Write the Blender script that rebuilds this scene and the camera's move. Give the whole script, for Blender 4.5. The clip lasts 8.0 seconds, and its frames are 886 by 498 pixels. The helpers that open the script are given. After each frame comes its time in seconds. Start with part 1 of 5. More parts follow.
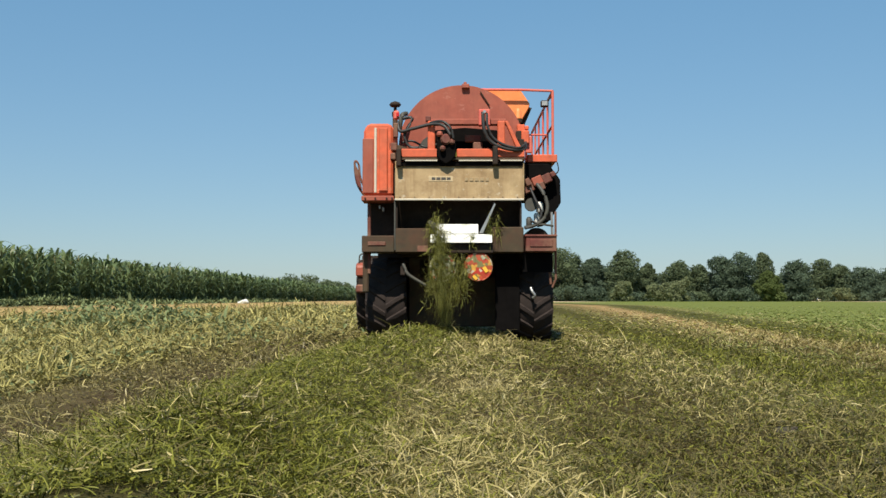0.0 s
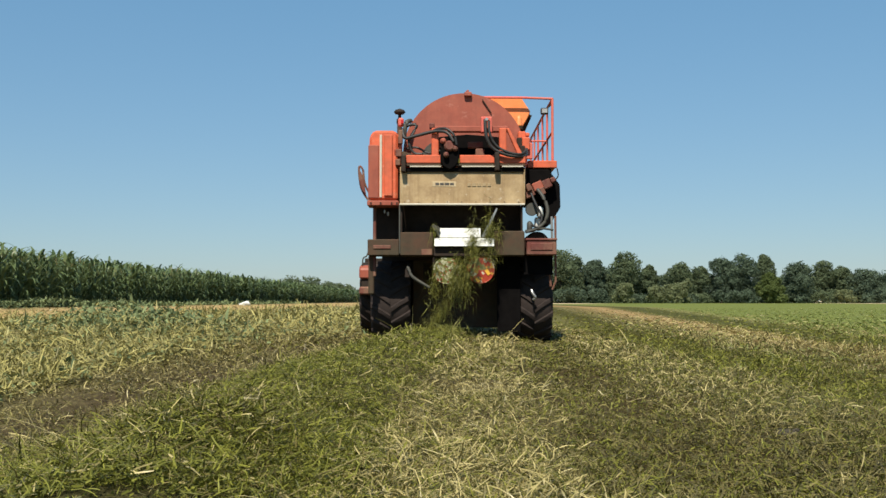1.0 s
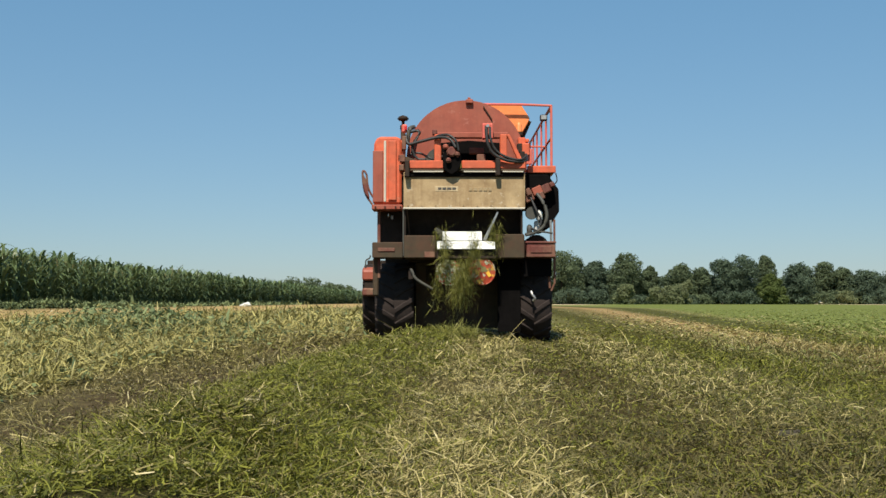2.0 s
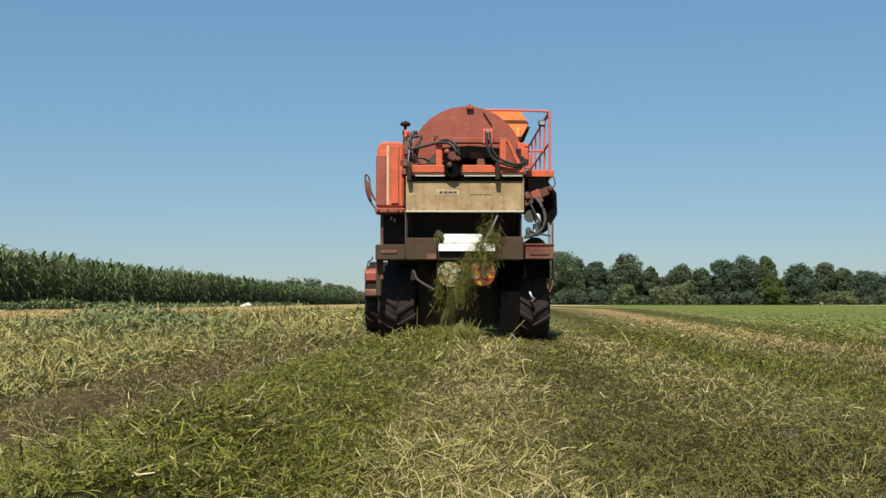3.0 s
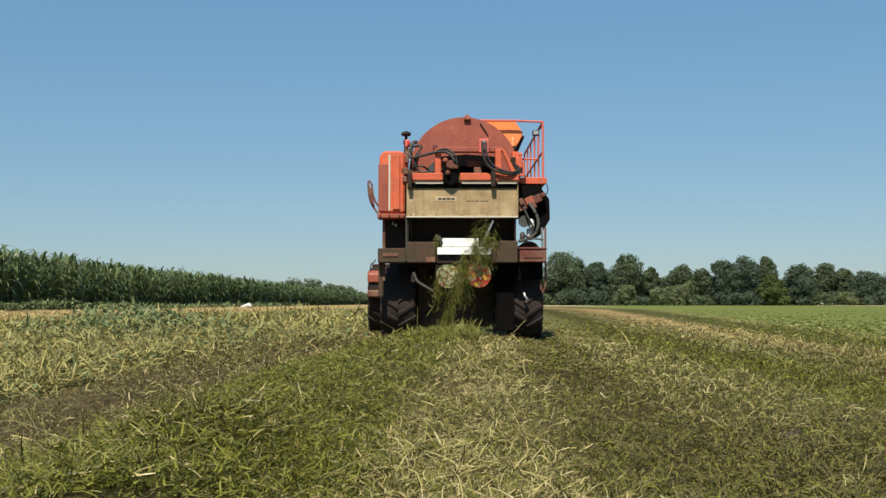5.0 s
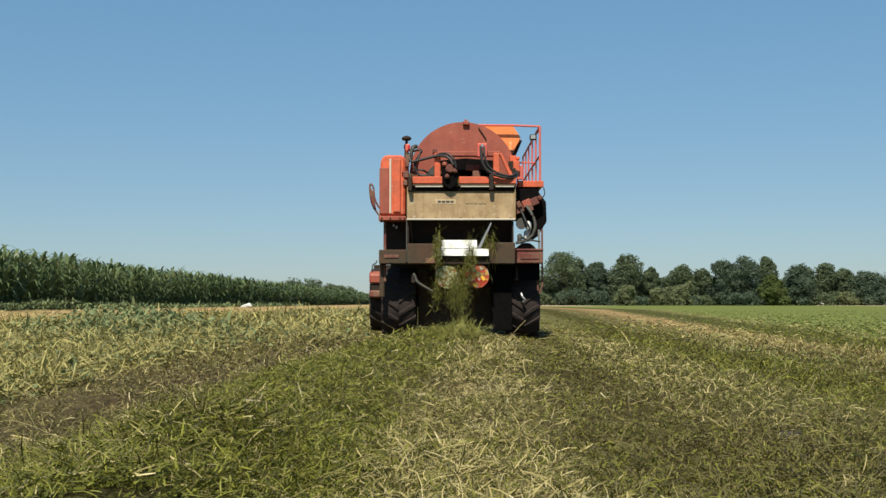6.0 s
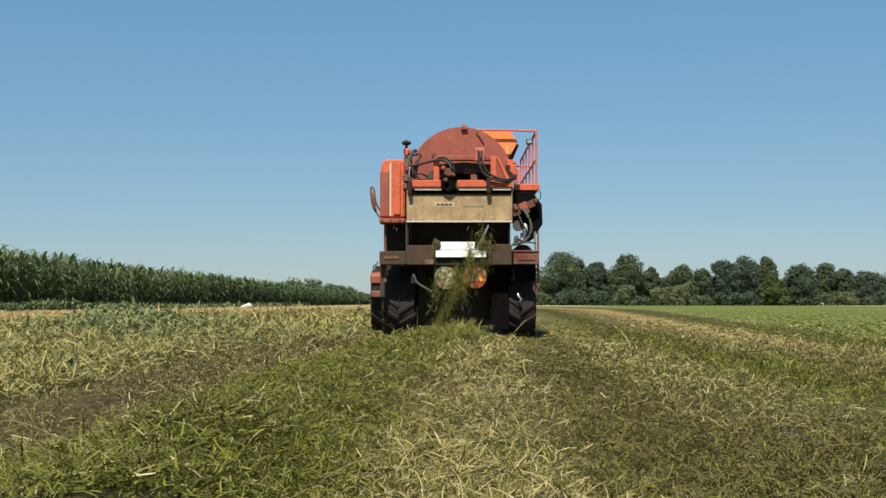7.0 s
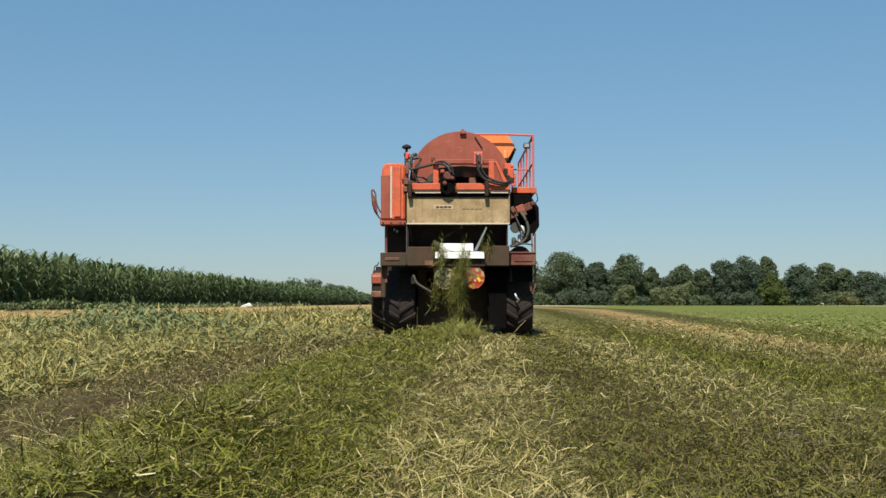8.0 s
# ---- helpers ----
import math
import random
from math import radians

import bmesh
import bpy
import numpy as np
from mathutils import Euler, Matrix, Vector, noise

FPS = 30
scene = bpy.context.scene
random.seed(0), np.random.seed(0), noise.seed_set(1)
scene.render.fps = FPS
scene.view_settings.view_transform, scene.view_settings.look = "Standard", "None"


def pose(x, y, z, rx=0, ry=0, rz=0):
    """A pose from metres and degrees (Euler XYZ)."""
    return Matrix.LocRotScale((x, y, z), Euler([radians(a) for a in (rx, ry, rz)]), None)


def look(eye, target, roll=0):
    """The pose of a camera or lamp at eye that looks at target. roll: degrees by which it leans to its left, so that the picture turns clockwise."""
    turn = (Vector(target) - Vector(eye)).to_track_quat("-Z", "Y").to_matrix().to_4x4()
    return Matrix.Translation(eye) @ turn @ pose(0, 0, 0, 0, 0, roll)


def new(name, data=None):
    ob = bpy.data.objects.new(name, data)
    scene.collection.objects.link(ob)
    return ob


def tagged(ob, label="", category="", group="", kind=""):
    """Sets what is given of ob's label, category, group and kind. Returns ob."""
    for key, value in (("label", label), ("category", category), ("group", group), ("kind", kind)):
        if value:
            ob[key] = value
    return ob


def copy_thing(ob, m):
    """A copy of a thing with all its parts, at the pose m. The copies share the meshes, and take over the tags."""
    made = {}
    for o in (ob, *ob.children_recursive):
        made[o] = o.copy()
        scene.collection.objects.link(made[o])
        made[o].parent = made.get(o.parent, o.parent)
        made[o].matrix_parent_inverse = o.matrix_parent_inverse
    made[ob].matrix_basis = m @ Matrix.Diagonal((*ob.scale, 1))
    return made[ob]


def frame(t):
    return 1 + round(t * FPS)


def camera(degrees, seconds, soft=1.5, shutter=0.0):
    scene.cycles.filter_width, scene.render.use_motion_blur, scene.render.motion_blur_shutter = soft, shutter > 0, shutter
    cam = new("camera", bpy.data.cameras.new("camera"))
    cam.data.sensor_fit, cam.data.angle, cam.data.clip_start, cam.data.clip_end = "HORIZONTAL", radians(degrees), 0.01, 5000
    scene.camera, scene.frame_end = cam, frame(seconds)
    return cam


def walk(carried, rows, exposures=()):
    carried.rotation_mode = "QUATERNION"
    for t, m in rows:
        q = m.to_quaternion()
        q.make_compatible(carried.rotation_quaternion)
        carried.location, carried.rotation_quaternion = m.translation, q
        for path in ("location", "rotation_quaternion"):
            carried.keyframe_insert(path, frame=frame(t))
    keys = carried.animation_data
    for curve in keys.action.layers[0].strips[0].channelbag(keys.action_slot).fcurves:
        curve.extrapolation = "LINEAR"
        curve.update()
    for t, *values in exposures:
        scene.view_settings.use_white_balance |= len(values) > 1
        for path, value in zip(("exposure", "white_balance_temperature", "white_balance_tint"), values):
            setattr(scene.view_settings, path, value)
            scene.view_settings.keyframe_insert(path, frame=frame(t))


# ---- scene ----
# The camera stands low on the field on a tripod; it settles by a hair in the first seconds.
cam = camera(45, 8.0, soft=1.5, shutter=0.5)
EYE_H = 0.62


def aim(pan, tilt):
    return pose(0, 0, EYE_H, 90 + tilt, 0, pan)


walk(cam, [(0.0, aim(-0.178, 2.690)), (0.5, aim(-0.139, 2.741)), (1.0, aim(-0.103, 2.786)), (1.5, aim(-0.079, 2.820)),
           (3.0, aim(-0.039, 2.877)), (4.0, aim(-0.024, 2.895)), (6.0, aim(-0.003, 2.905)), (8.0, aim(0.0, 2.905))],
     exposures=[(0.0, 0.55), (1.0, 0.53), (2.0, 0.48), (3.0, 0.45), (8.0, 0.45)])   # the picture darkens a little at first

# ---- light: clear summer sky, high sun behind the camera and a little to its left ----
SUN_EL, SUN_AZ = 54.0, -10.0          # azimuth of the sun from straight behind, to the left negative
world = bpy.data.worlds.new("sky")
scene.world = world
world.use_nodes = True
wn = world.node_tree
sky = wn.nodes.new("ShaderNodeTexSky")
sky.sky_type, sky.sun_disc = "NISHITA", False
sky.sun_elevation, sky.sun_rotation = radians(SUN_EL), radians(180 - SUN_AZ)
sky.altitude, sky.air_density, sky.dust_density, sky.ozone_density = 0, 1.0, 0.22, 6.0
soft_sky = wn.nodes.new("ShaderNodeGamma")          # summer haze evens out the sky from zenith to horizon
soft_sky.inputs[1].default_value = 0.65
wn.links.new(sky.outputs[0], soft_sky.inputs[0])
blue = wn.nodes.new("ShaderNodeMix")
blue.data_type, blue.blend_type = "RGBA", "MULTIPLY"
blue.inputs[0].default_value, blue.inputs[7].default_value = 1.0, (0.665, 0.86, 0.965, 1)
wn.links.new(soft_sky.outputs[0], blue.inputs[6])
height = wn.nodes.new("ShaderNodeTexCoord")            # greyer haze low down, clearer blue higher up
split = wn.nodes.new("ShaderNodeSeparateXYZ")
wn.links.new(height.outputs["Generated"], split.inputs[0])
rising = wn.nodes.new("ShaderNodeMapRange")
rising.inputs[1].default_value, rising.inputs[2].default_value = 0.0, 0.32
wn.links.new(split.outputs["Z"], rising.inputs[0])
haze = wn.nodes.new("ShaderNodeMix")
haze.data_type = "RGBA"
haze.inputs[6].default_value, haze.inputs[7].default_value = (0.705, 0.795, 0.845, 1), (0.638, 0.94, 1.04, 1)
wn.links.new(rising.outputs[0], haze.inputs[0])
wn.links.new(haze.outputs[2], blue.inputs[7])
wn.links.new(blue.outputs[2], wn.nodes["Background"].inputs[0])
wn.nodes["Background"].inputs[1].default_value = 0.14
sun = new("sun", bpy.data.lights.new("sun", "SUN"))
sun.data.energy, sun.data.angle, sun.data.color = 5.0, radians(0.55), (1.0, 0.93, 0.80)
to_sun = Vector((math.sin(radians(SUN_AZ)) * math.cos(radians(SUN_EL)), -math.cos(radians(SUN_AZ)) * math.cos(radians(SUN_EL)), math.sin(radians(SUN_EL))))
sun.matrix_world = look(to_sun * 50, (0, 0, 0))

# ---- materials ----
def node(nt, kind, **values):
    n = nt.nodes.new(kind)
    for k, v in values.items():
        n.inputs[k].default_value = v
    return n


def surface(name, a, b, rough=0.6, metal=0.0, scale=6.0, dirt=None, dirt_amount=0.4, dirt_scale=1.5, bump=0.15, island=0.0, spec=0.4, sheer=0.0):
    """Two paint tones at a fine scale, dirt at a broad one, and relief."""
    m = bpy.data.materials.new(name)
    m.use_nodes = True
    nt = m.node_tree
    p = nt.nodes["Principled BSDF"]
    tc = nt.nodes.new("ShaderNodeTexCoord")
    n1 = node(nt, "ShaderNodeTexNoise", Scale=scale, Detail=6.0, Roughness=0.65)
    nt.links.new(tc.outputs["Object"], n1.inputs["Vector"])
    ramp = nt.nodes.new("ShaderNodeValToRGB")
    ramp.color_ramp.elements[0].position, ramp.color_ramp.elements[1].position = 0.32, 0.68
    ramp.color_ramp.elements[0].color, ramp.color_ramp.elements[1].color = (*a, 1), (*b, 1)
    fac = n1.outputs["Fac"]
    if island:
        geo = nt.nodes.new("ShaderNodeNewGeometry")
        mixf = nt.nodes.new("ShaderNodeMix")
        mixf.inputs[0].default_value = island
        nt.links.new(fac, mixf.inputs[2])
        nt.links.new(geo.outputs["Random Per Island"], mixf.inputs[3])
        fac = mixf.outputs[0]
        ramp.color_ramp.elements[0].position, ramp.color_ramp.elements[1].position = 0.1, 0.9
    nt.links.new(fac, ramp.inputs[0])
    colour = ramp.outputs[0]
    if dirt:
        n2 = node(nt, "ShaderNodeTexNoise", Scale=dirt_scale, Detail=8.0, Roughness=0.7)
        nt.links.new(tc.outputs["Object"], n2.inputs["Vector"])
        r2 = nt.nodes.new("ShaderNodeValToRGB")
        r2.color_ramp.elements[0].position, r2.color_ramp.elements[1].position = 0.42, 0.72
        r2.color_ramp.elements[0].color = (0, 0, 0, 1)
        r2.color_ramp.elements[1].color = (dirt_amount, dirt_amount, dirt_amount, 1)
        nt.links.new(n2.outputs["Fac"], r2.inputs[0])
        mx = nt.nodes.new("ShaderNodeMix")
        mx.data_type = "RGBA"
        nt.links.new(r2.outputs[0], mx.inputs[0])
        nt.links.new(colour, mx.inputs[6])
        mx.inputs[7].default_value = (*dirt, 1)
        colour = mx.outputs[2]
        rr = nt.nodes.new("ShaderNodeMapRange")
        rr.inputs[3].default_value, rr.inputs[4].default_value = rough, min(1, rough + 0.3)
        nt.links.new(r2.outputs[0], rr.inputs[0])
        nt.links.new(rr.outputs[0], p.inputs["Roughness"])
    else:
        p.inputs["Roughness"].default_value = rough
    nt.links.new(colour, p.inputs["Base Color"])
    p.inputs["Metallic"].default_value = metal
    p.inputs["Specular IOR Level"].default_value = spec
    if bump:
        bp = node(nt, "ShaderNodeBump", Strength=bump, Distance=0.01)
        nt.links.new(n1.outputs["Fac"], bp.inputs["Height"])
        nt.links.new(bp.outputs[0], p.inputs["Normal"])
    if sheer:
        tr = nt.nodes.new("ShaderNodeBsdfTranslucent")
        nt.links.new(colour, tr.inputs[0])
        ms = nt.nodes.new("ShaderNodeMixShader")
        ms.inputs[0].default_value = sheer
        nt.links.new(p.outputs[0], ms.inputs[1])
        nt.links.new(tr.outputs[0], ms.inputs[2])
        nt.links.new(ms.outputs[0], nt.nodes["Material Output"].inputs[0])
    return m


DUST = (0.30, 0.22, 0.13)
M_ORANGE = surface("orange_paint", (0.55, 0.095, 0.038), (0.67, 0.132, 0.055), 0.48, 0, 9, (0.22, 0.065, 0.032), 0.6, 3.2, 0.06)
M_BRICK = surface("faded_red_paint", (0.232, 0.053, 0.030), (0.310, 0.073, 0.041), 0.55, 0, 5, (0.310, 0.112, 0.069), 0.5, 1.2, 0.08)
M_HOPPER = surface("bright_orange_paint", (0.72, 0.20, 0.055), (0.80, 0.25, 0.08), 0.4, 0, 7, (0.516, 0.172, 0.060), 0.4, 2.0, 0.04)
M_RUST = surface("dusty_brown_steel", (0.038, 0.028, 0.015), (0.060, 0.042, 0.021), 0.8, 0, 8, (0.10, 0.036, 0.022), 0.6, 2.4, 0.2)
M_REDBOX = surface("dull_red_steel", (0.088, 0.022, 0.016), (0.136, 0.034, 0.024), 0.7, 0, 8, DUST, 0.5, 3, 0.15)
M_PANEL = surface("stained_sheet_steel", (0.33, 0.225, 0.11), (0.46, 0.335, 0.18), 0.5, 0.15, 3.0, (0.11, 0.065, 0.025), 0.6, 2.3, 0.05)
def weather(m, streak, scuff, amount):
    """Adds run-down streaks and a few pale scuffs to a sheet-metal surface."""
    nt = m.node_tree
    p = nt.nodes["Principled BSDF"]
    tc = nt.nodes.new("ShaderNodeTexCoord")
    for size, colour, lo, hi, most in (((13, 13, 0.9), streak, 0.48, 0.80, amount), ((7, 7, 9), scuff, 0.60, 0.68, 0.65), ((2.2, 2.2, 3.2), streak, 0.50, 0.75, amount)):
        mp = nt.nodes.new("ShaderNodeMapping")
        mp.inputs["Scale"].default_value = size
        nt.links.new(tc.outputs["Object"], mp.inputs[0])
        nz = node(nt, "ShaderNodeTexNoise", Scale=1.0, Detail=7.0, Roughness=0.7)
        nt.links.new(mp.outputs[0], nz.inputs["Vector"])
        mr = nt.nodes.new("ShaderNodeMapRange")
        mr.inputs[1].default_value, mr.inputs[2].default_value, mr.inputs[4].default_value = lo, hi, most
        nt.links.new(nz.outputs["Fac"], mr.inputs[0])
        mx = nt.nodes.new("ShaderNodeMix")
        mx.data_type = "RGBA"
        nt.links.new(mr.outputs[0], mx.inputs[0])
        nt.links.new(p.inputs["Base Color"].links[0].from_socket, mx.inputs[6])
        mx.inputs[7].default_value = (*colour, 1)
        nt.links.new(mx.outputs[2], p.inputs["Base Color"])
    return m


weather(M_PANEL, (0.16, 0.085, 0.035), (0.55, 0.48, 0.36), 0.6)
weather(M_BRICK, (0.16, 0.036, 0.022), (0.36, 0.13, 0.09), 0.4)
weather(M_ORANGE, (0.30, 0.07, 0.035), (0.66, 0.26, 0.15), 0.35)
M_EDGE = surface("bare_light_steel", (0.496, 0.448, 0.352), (0.576, 0.528, 0.432), 0.45, 0.2, 12)
M_WHITE = surface("white_sheet", (0.56, 0.56, 0.54), (0.68, 0.68, 0.66), 0.4, 0, 9, (0.26, 0.27, 0.15), 0.7, 5, 0.03)
M_BLACK = surface("black_steel", (0.024, 0.018, 0.015), (0.040, 0.030, 0.024), 0.7, 0, 8, (0.04, 0.026, 0.017), 0.6, 2.5, 0.12, spec=0.12)
M_GREY = surface("dusty_grey_steel", (0.043, 0.043, 0.040), (0.072, 0.072, 0.065), 0.6, 0.2, 6, (0.094, 0.086, 0.058), 0.7, 2, 0.1)
M_RUBBER = surface("dusty_tyre_rubber", (0.026, 0.020, 0.018), (0.038, 0.029, 0.026), 0.9, 0, 10, (0.05, 0.037, 0.031), 0.7, 3, 0.2, spec=0.15)
# near-black, for black parts and for shapes that stand in for deep shade
M_SHADEBLACK = surface("black_parts_and_shade", (0.0035, 0.003, 0.003), (0.006, 0.0052, 0.005), 0.9, 0, 8, bump=0.1, spec=0.05)
M_HOSE = surface("black_hose_rubber", (0.016, 0.016, 0.016), (0.028, 0.026, 0.024), 0.5, 0, 20)
M_STEEL = surface("worn_steel", (0.360, 0.360, 0.352), (0.480, 0.480, 0.464), 0.35, 0.7, 12, DUST, 0.4, 4)
M_PINK = surface("faded_pink_red_paint", (0.533, 0.086, 0.065), (0.619, 0.129, 0.095), 0.5, 0, 9, DUST, 0.35, 3)
M_MARK = surface("dark_print", (0.040, 0.036, 0.032), (0.072, 0.064, 0.056), 0.6, 0, 30)
M_DECAL = surface("pale_decal", (0.44, 0.34, 0.20), (0.56, 0.44, 0.27), 0.5, 0, 9, (0.16, 0.09, 0.04), 0.5, 5)
M_FADED = surface("worn_print", (0.27, 0.195, 0.10), (0.34, 0.25, 0.14), 0.6, 0, 30)
M_SIGNRED = surface("red_sign_foil", (0.496, 0.024, 0.016), (0.576, 0.048, 0.024), 0.35, 0, 14, (0.200, 0.160, 0.064), 0.5, 9)
M_SIGNYEL = surface("yellow_sign_foil", (0.680, 0.336, 0.024), (0.720, 0.400, 0.048), 0.35, 0, 14)
M_SIGNPALE = surface("pale_sign_foil", (0.440, 0.416, 0.304), (0.528, 0.512, 0.400), 0.35, 0, 14, (0.160, 0.192, 0.040), 0.7, 7)
def torn_foil(name, shares, scale):
    """Sign foil flaked into scraps of several colours: (share, colour) in turn."""
    m = surface(name, (0.4, 0.4, 0.3), (0.5, 0.5, 0.4), 0.4, 0, 14, (0.12, 0.13, 0.03), 0.6, 7)
    nt = m.node_tree
    tc = nt.nodes.new("ShaderNodeTexCoord")
    vo = node(nt, "ShaderNodeTexVoronoi", Scale=scale)
    nt.links.new(tc.outputs["Object"], vo.inputs["Vector"])
    sp = nt.nodes.new("ShaderNodeSeparateColor")
    nt.links.new(vo.outputs["Color"], sp.inputs[0])
    cr = nt.nodes.new("ShaderNodeValToRGB")
    cr.color_ramp.interpolation = "CONSTANT"
    at = 0.0
    for k, (share, colour) in enumerate(shares):
        e = cr.color_ramp.elements[k] if k < 2 else cr.color_ramp.elements.new(at)
        e.position, e.color = at, (*colour, 1)
        at += share
    nt.links.new(sp.outputs[0], cr.inputs[0])
    old = nt.nodes["Principled BSDF"].inputs["Base Color"].links[0].from_node
    nt.links.new(cr.outputs[0], old.inputs[6])
    return m


M_FOIL = torn_foil("torn_red_foil", [(0.58, (0.40, 0.035, 0.02)), (0.14, (0.50, 0.44, 0.32)), (0.18, (0.17, 0.15, 0.06)), (0.12, (0.60, 0.30, 0.05))], 24)
M_CAKED = torn_foil("caked_foil", [(0.42, (0.16, 0.17, 0.05)), (0.34, (0.46, 0.44, 0.30)), (0.14, (0.30, 0.05, 0.03)), (0.10, (0.09, 0.09, 0.03))], 30)
M_GLASSRED = surface("red_lens", (0.440, 0.016, 0.016), (0.520, 0.024, 0.024), 0.15, 0, 20, bump=0)
M_LENS = surface("clear_lens", (0.25, 0.26, 0.26), (0.35, 0.36, 0.36), 0.1, 0, 20, bump=0)

M_VINE = surface("fresh_vines", (0.030, 0.036, 0.005), (0.25, 0.25, 0.040), 0.5, 0, 3, island=0.75, bump=0, sheer=0.25, spec=0.22)
M_DAMP = surface("damp_threshed_vines", (0.055, 0.060, 0.008), (0.22, 0.21, 0.035), 0.6, 0, 3, island=0.75, bump=0, sheer=0.15)
M_STRAW = surface("dry_straw", (0.135, 0.112, 0.031), (0.50, 0.415, 0.175), 0.42, 0, 3, island=0.75, bump=0, sheer=0.15)
M_STEM = surface("wilted_stems", (0.032, 0.028, 0.009), (0.20, 0.165, 0.047), 0.65, 0, 3, island=0.75, bump=0, sheer=0.2)
M_PEA = surface("pea_leaves", (0.042, 0.068, 0.026), (0.225, 0.27, 0.115), 0.75, 0, 2, island=0.7, bump=0, sheer=0.25)
M_SWARD = surface("short_green_growth", (0.11, 0.13, 0.028), (0.215, 0.245, 0.060), 0.6, 0, 2, island=0.7, bump=0, sheer=0.25)
M_HAULM = surface("yellowing_pea_haulm", (0.10, 0.088, 0.022), (0.40, 0.35, 0.115), 0.55, 0, 3, island=0.75, bump=0, sheer=0.15)
M_CORN = surface("maize_leaves", (0.032, 0.060, 0.021), (0.168, 0.215, 0.088), 0.42, 0, 1.5, island=0.7, bump=0, sheer=0.25, spec=0.25)
M_TASSEL = surface("maize_tassels", (0.160, 0.144, 0.056), (0.240, 0.208, 0.088), 0.7, 0, 4, island=0.6, bump=0)
M_SOIL = surface("dark_soil", (0.024, 0.020, 0.014), (0.048, 0.040, 0.028), 0.95, 0, 20)
M_BARK = surface("tree_bark", (0.048, 0.040, 0.032), (0.096, 0.080, 0.064), 0.9, 0, 3)
# wood's leaf tones are lifted and blued: distance haze put into the colour
M_LEAF_DARK = surface("dark_tree_leaves", (0.071, 0.100, 0.065), (0.120, 0.161, 0.103), 0.7, 0, 0.2, island=0.35, bump=0, sheer=0.45, spec=0.12)
M_LEAF_MID = surface("green_tree_leaves", (0.088, 0.116, 0.062), (0.146, 0.183, 0.098), 0.7, 0, 0.2, island=0.35, bump=0, sheer=0.45, spec=0.12)
M_LEAF_LIME = surface("yellow_green_tree_leaves", (0.076, 0.102, 0.031), (0.140, 0.177, 0.058), 0.7, 0, 0.2, island=0.35, bump=0, sheer=0.45, spec=0.12)
M_LEAF_PALE = surface("silvery_bush_leaves", (0.14, 0.165, 0.08), (0.23, 0.255, 0.13), 0.6, 0, 0.2, island=0.35, bump=0, sheer=0.45, spec=0.12)


# ---- mesh helpers ----
def fill(name, verts, tris, material, smooth=False):
    """A mesh of triangles from arrays."""
    me = bpy.data.meshes.new(name)
    v, t = np.asarray(verts, dtype=np.float32).reshape(-1, 3), np.asarray(tris, dtype=np.int32).reshape(-1, 3)
    me.vertices.add(len(v))
    me.vertices.foreach_set("co", v.ravel())
    me.loops.add(t.size)
    me.loops.foreach_set("vertex_index", t.ravel())
    me.polygons.add(len(t))
    me.polygons.foreach_set("loop_start", np.arange(0, t.size, 3, dtype=np.int32))
    if smooth:
        me.polygons.foreach_set("use_smooth", np.ones(len(t), dtype=bool))
    me.update(calc_edges=True)
    me.validate()
    me.materials.append(material)
    return me


def part(name, bm, material, parent, label="", smooth=False):
    """Links a bmesh as one mesh object under a thing or a part, in the thing's own space."""
    me = bpy.data.meshes.new(name)
    bm.normal_update()
    bm.to_mesh(me)
    bm.free()
    me.materials.append(material)
    if smooth:
        me.polygons.foreach_set("use_smooth", np.ones(len(me.polygons), dtype=bool))
    ob = new(name, me)
    ob.parent = parent
    return tagged(ob, label)


def box(bm, lo, hi, bevel=0.012, m=None):
    """A box between two corners with broken edges."""
    c, s = (Vector(lo) + Vector(hi)) / 2, Vector(hi) - Vector(lo)
    r = bmesh.ops.create_cube(bm, size=1, matrix=(m or Matrix()) @ Matrix.Translation(c) @ Matrix.Diagonal((*s, 1)))
    if bevel:
        es = list({e for v in r["verts"] for e in v.link_edges})
        bmesh.ops.bevel(bm, geom=es, offset=min(bevel, min(s) * 0.3), segments=1, affect="EDGES", clamp_overlap=True)
    return bm


def boxes(*pairs, bevel=0.012):
    bm = bmesh.new()
    for lo, hi in pairs:
        box(bm, lo, hi, bevel)
    return bm


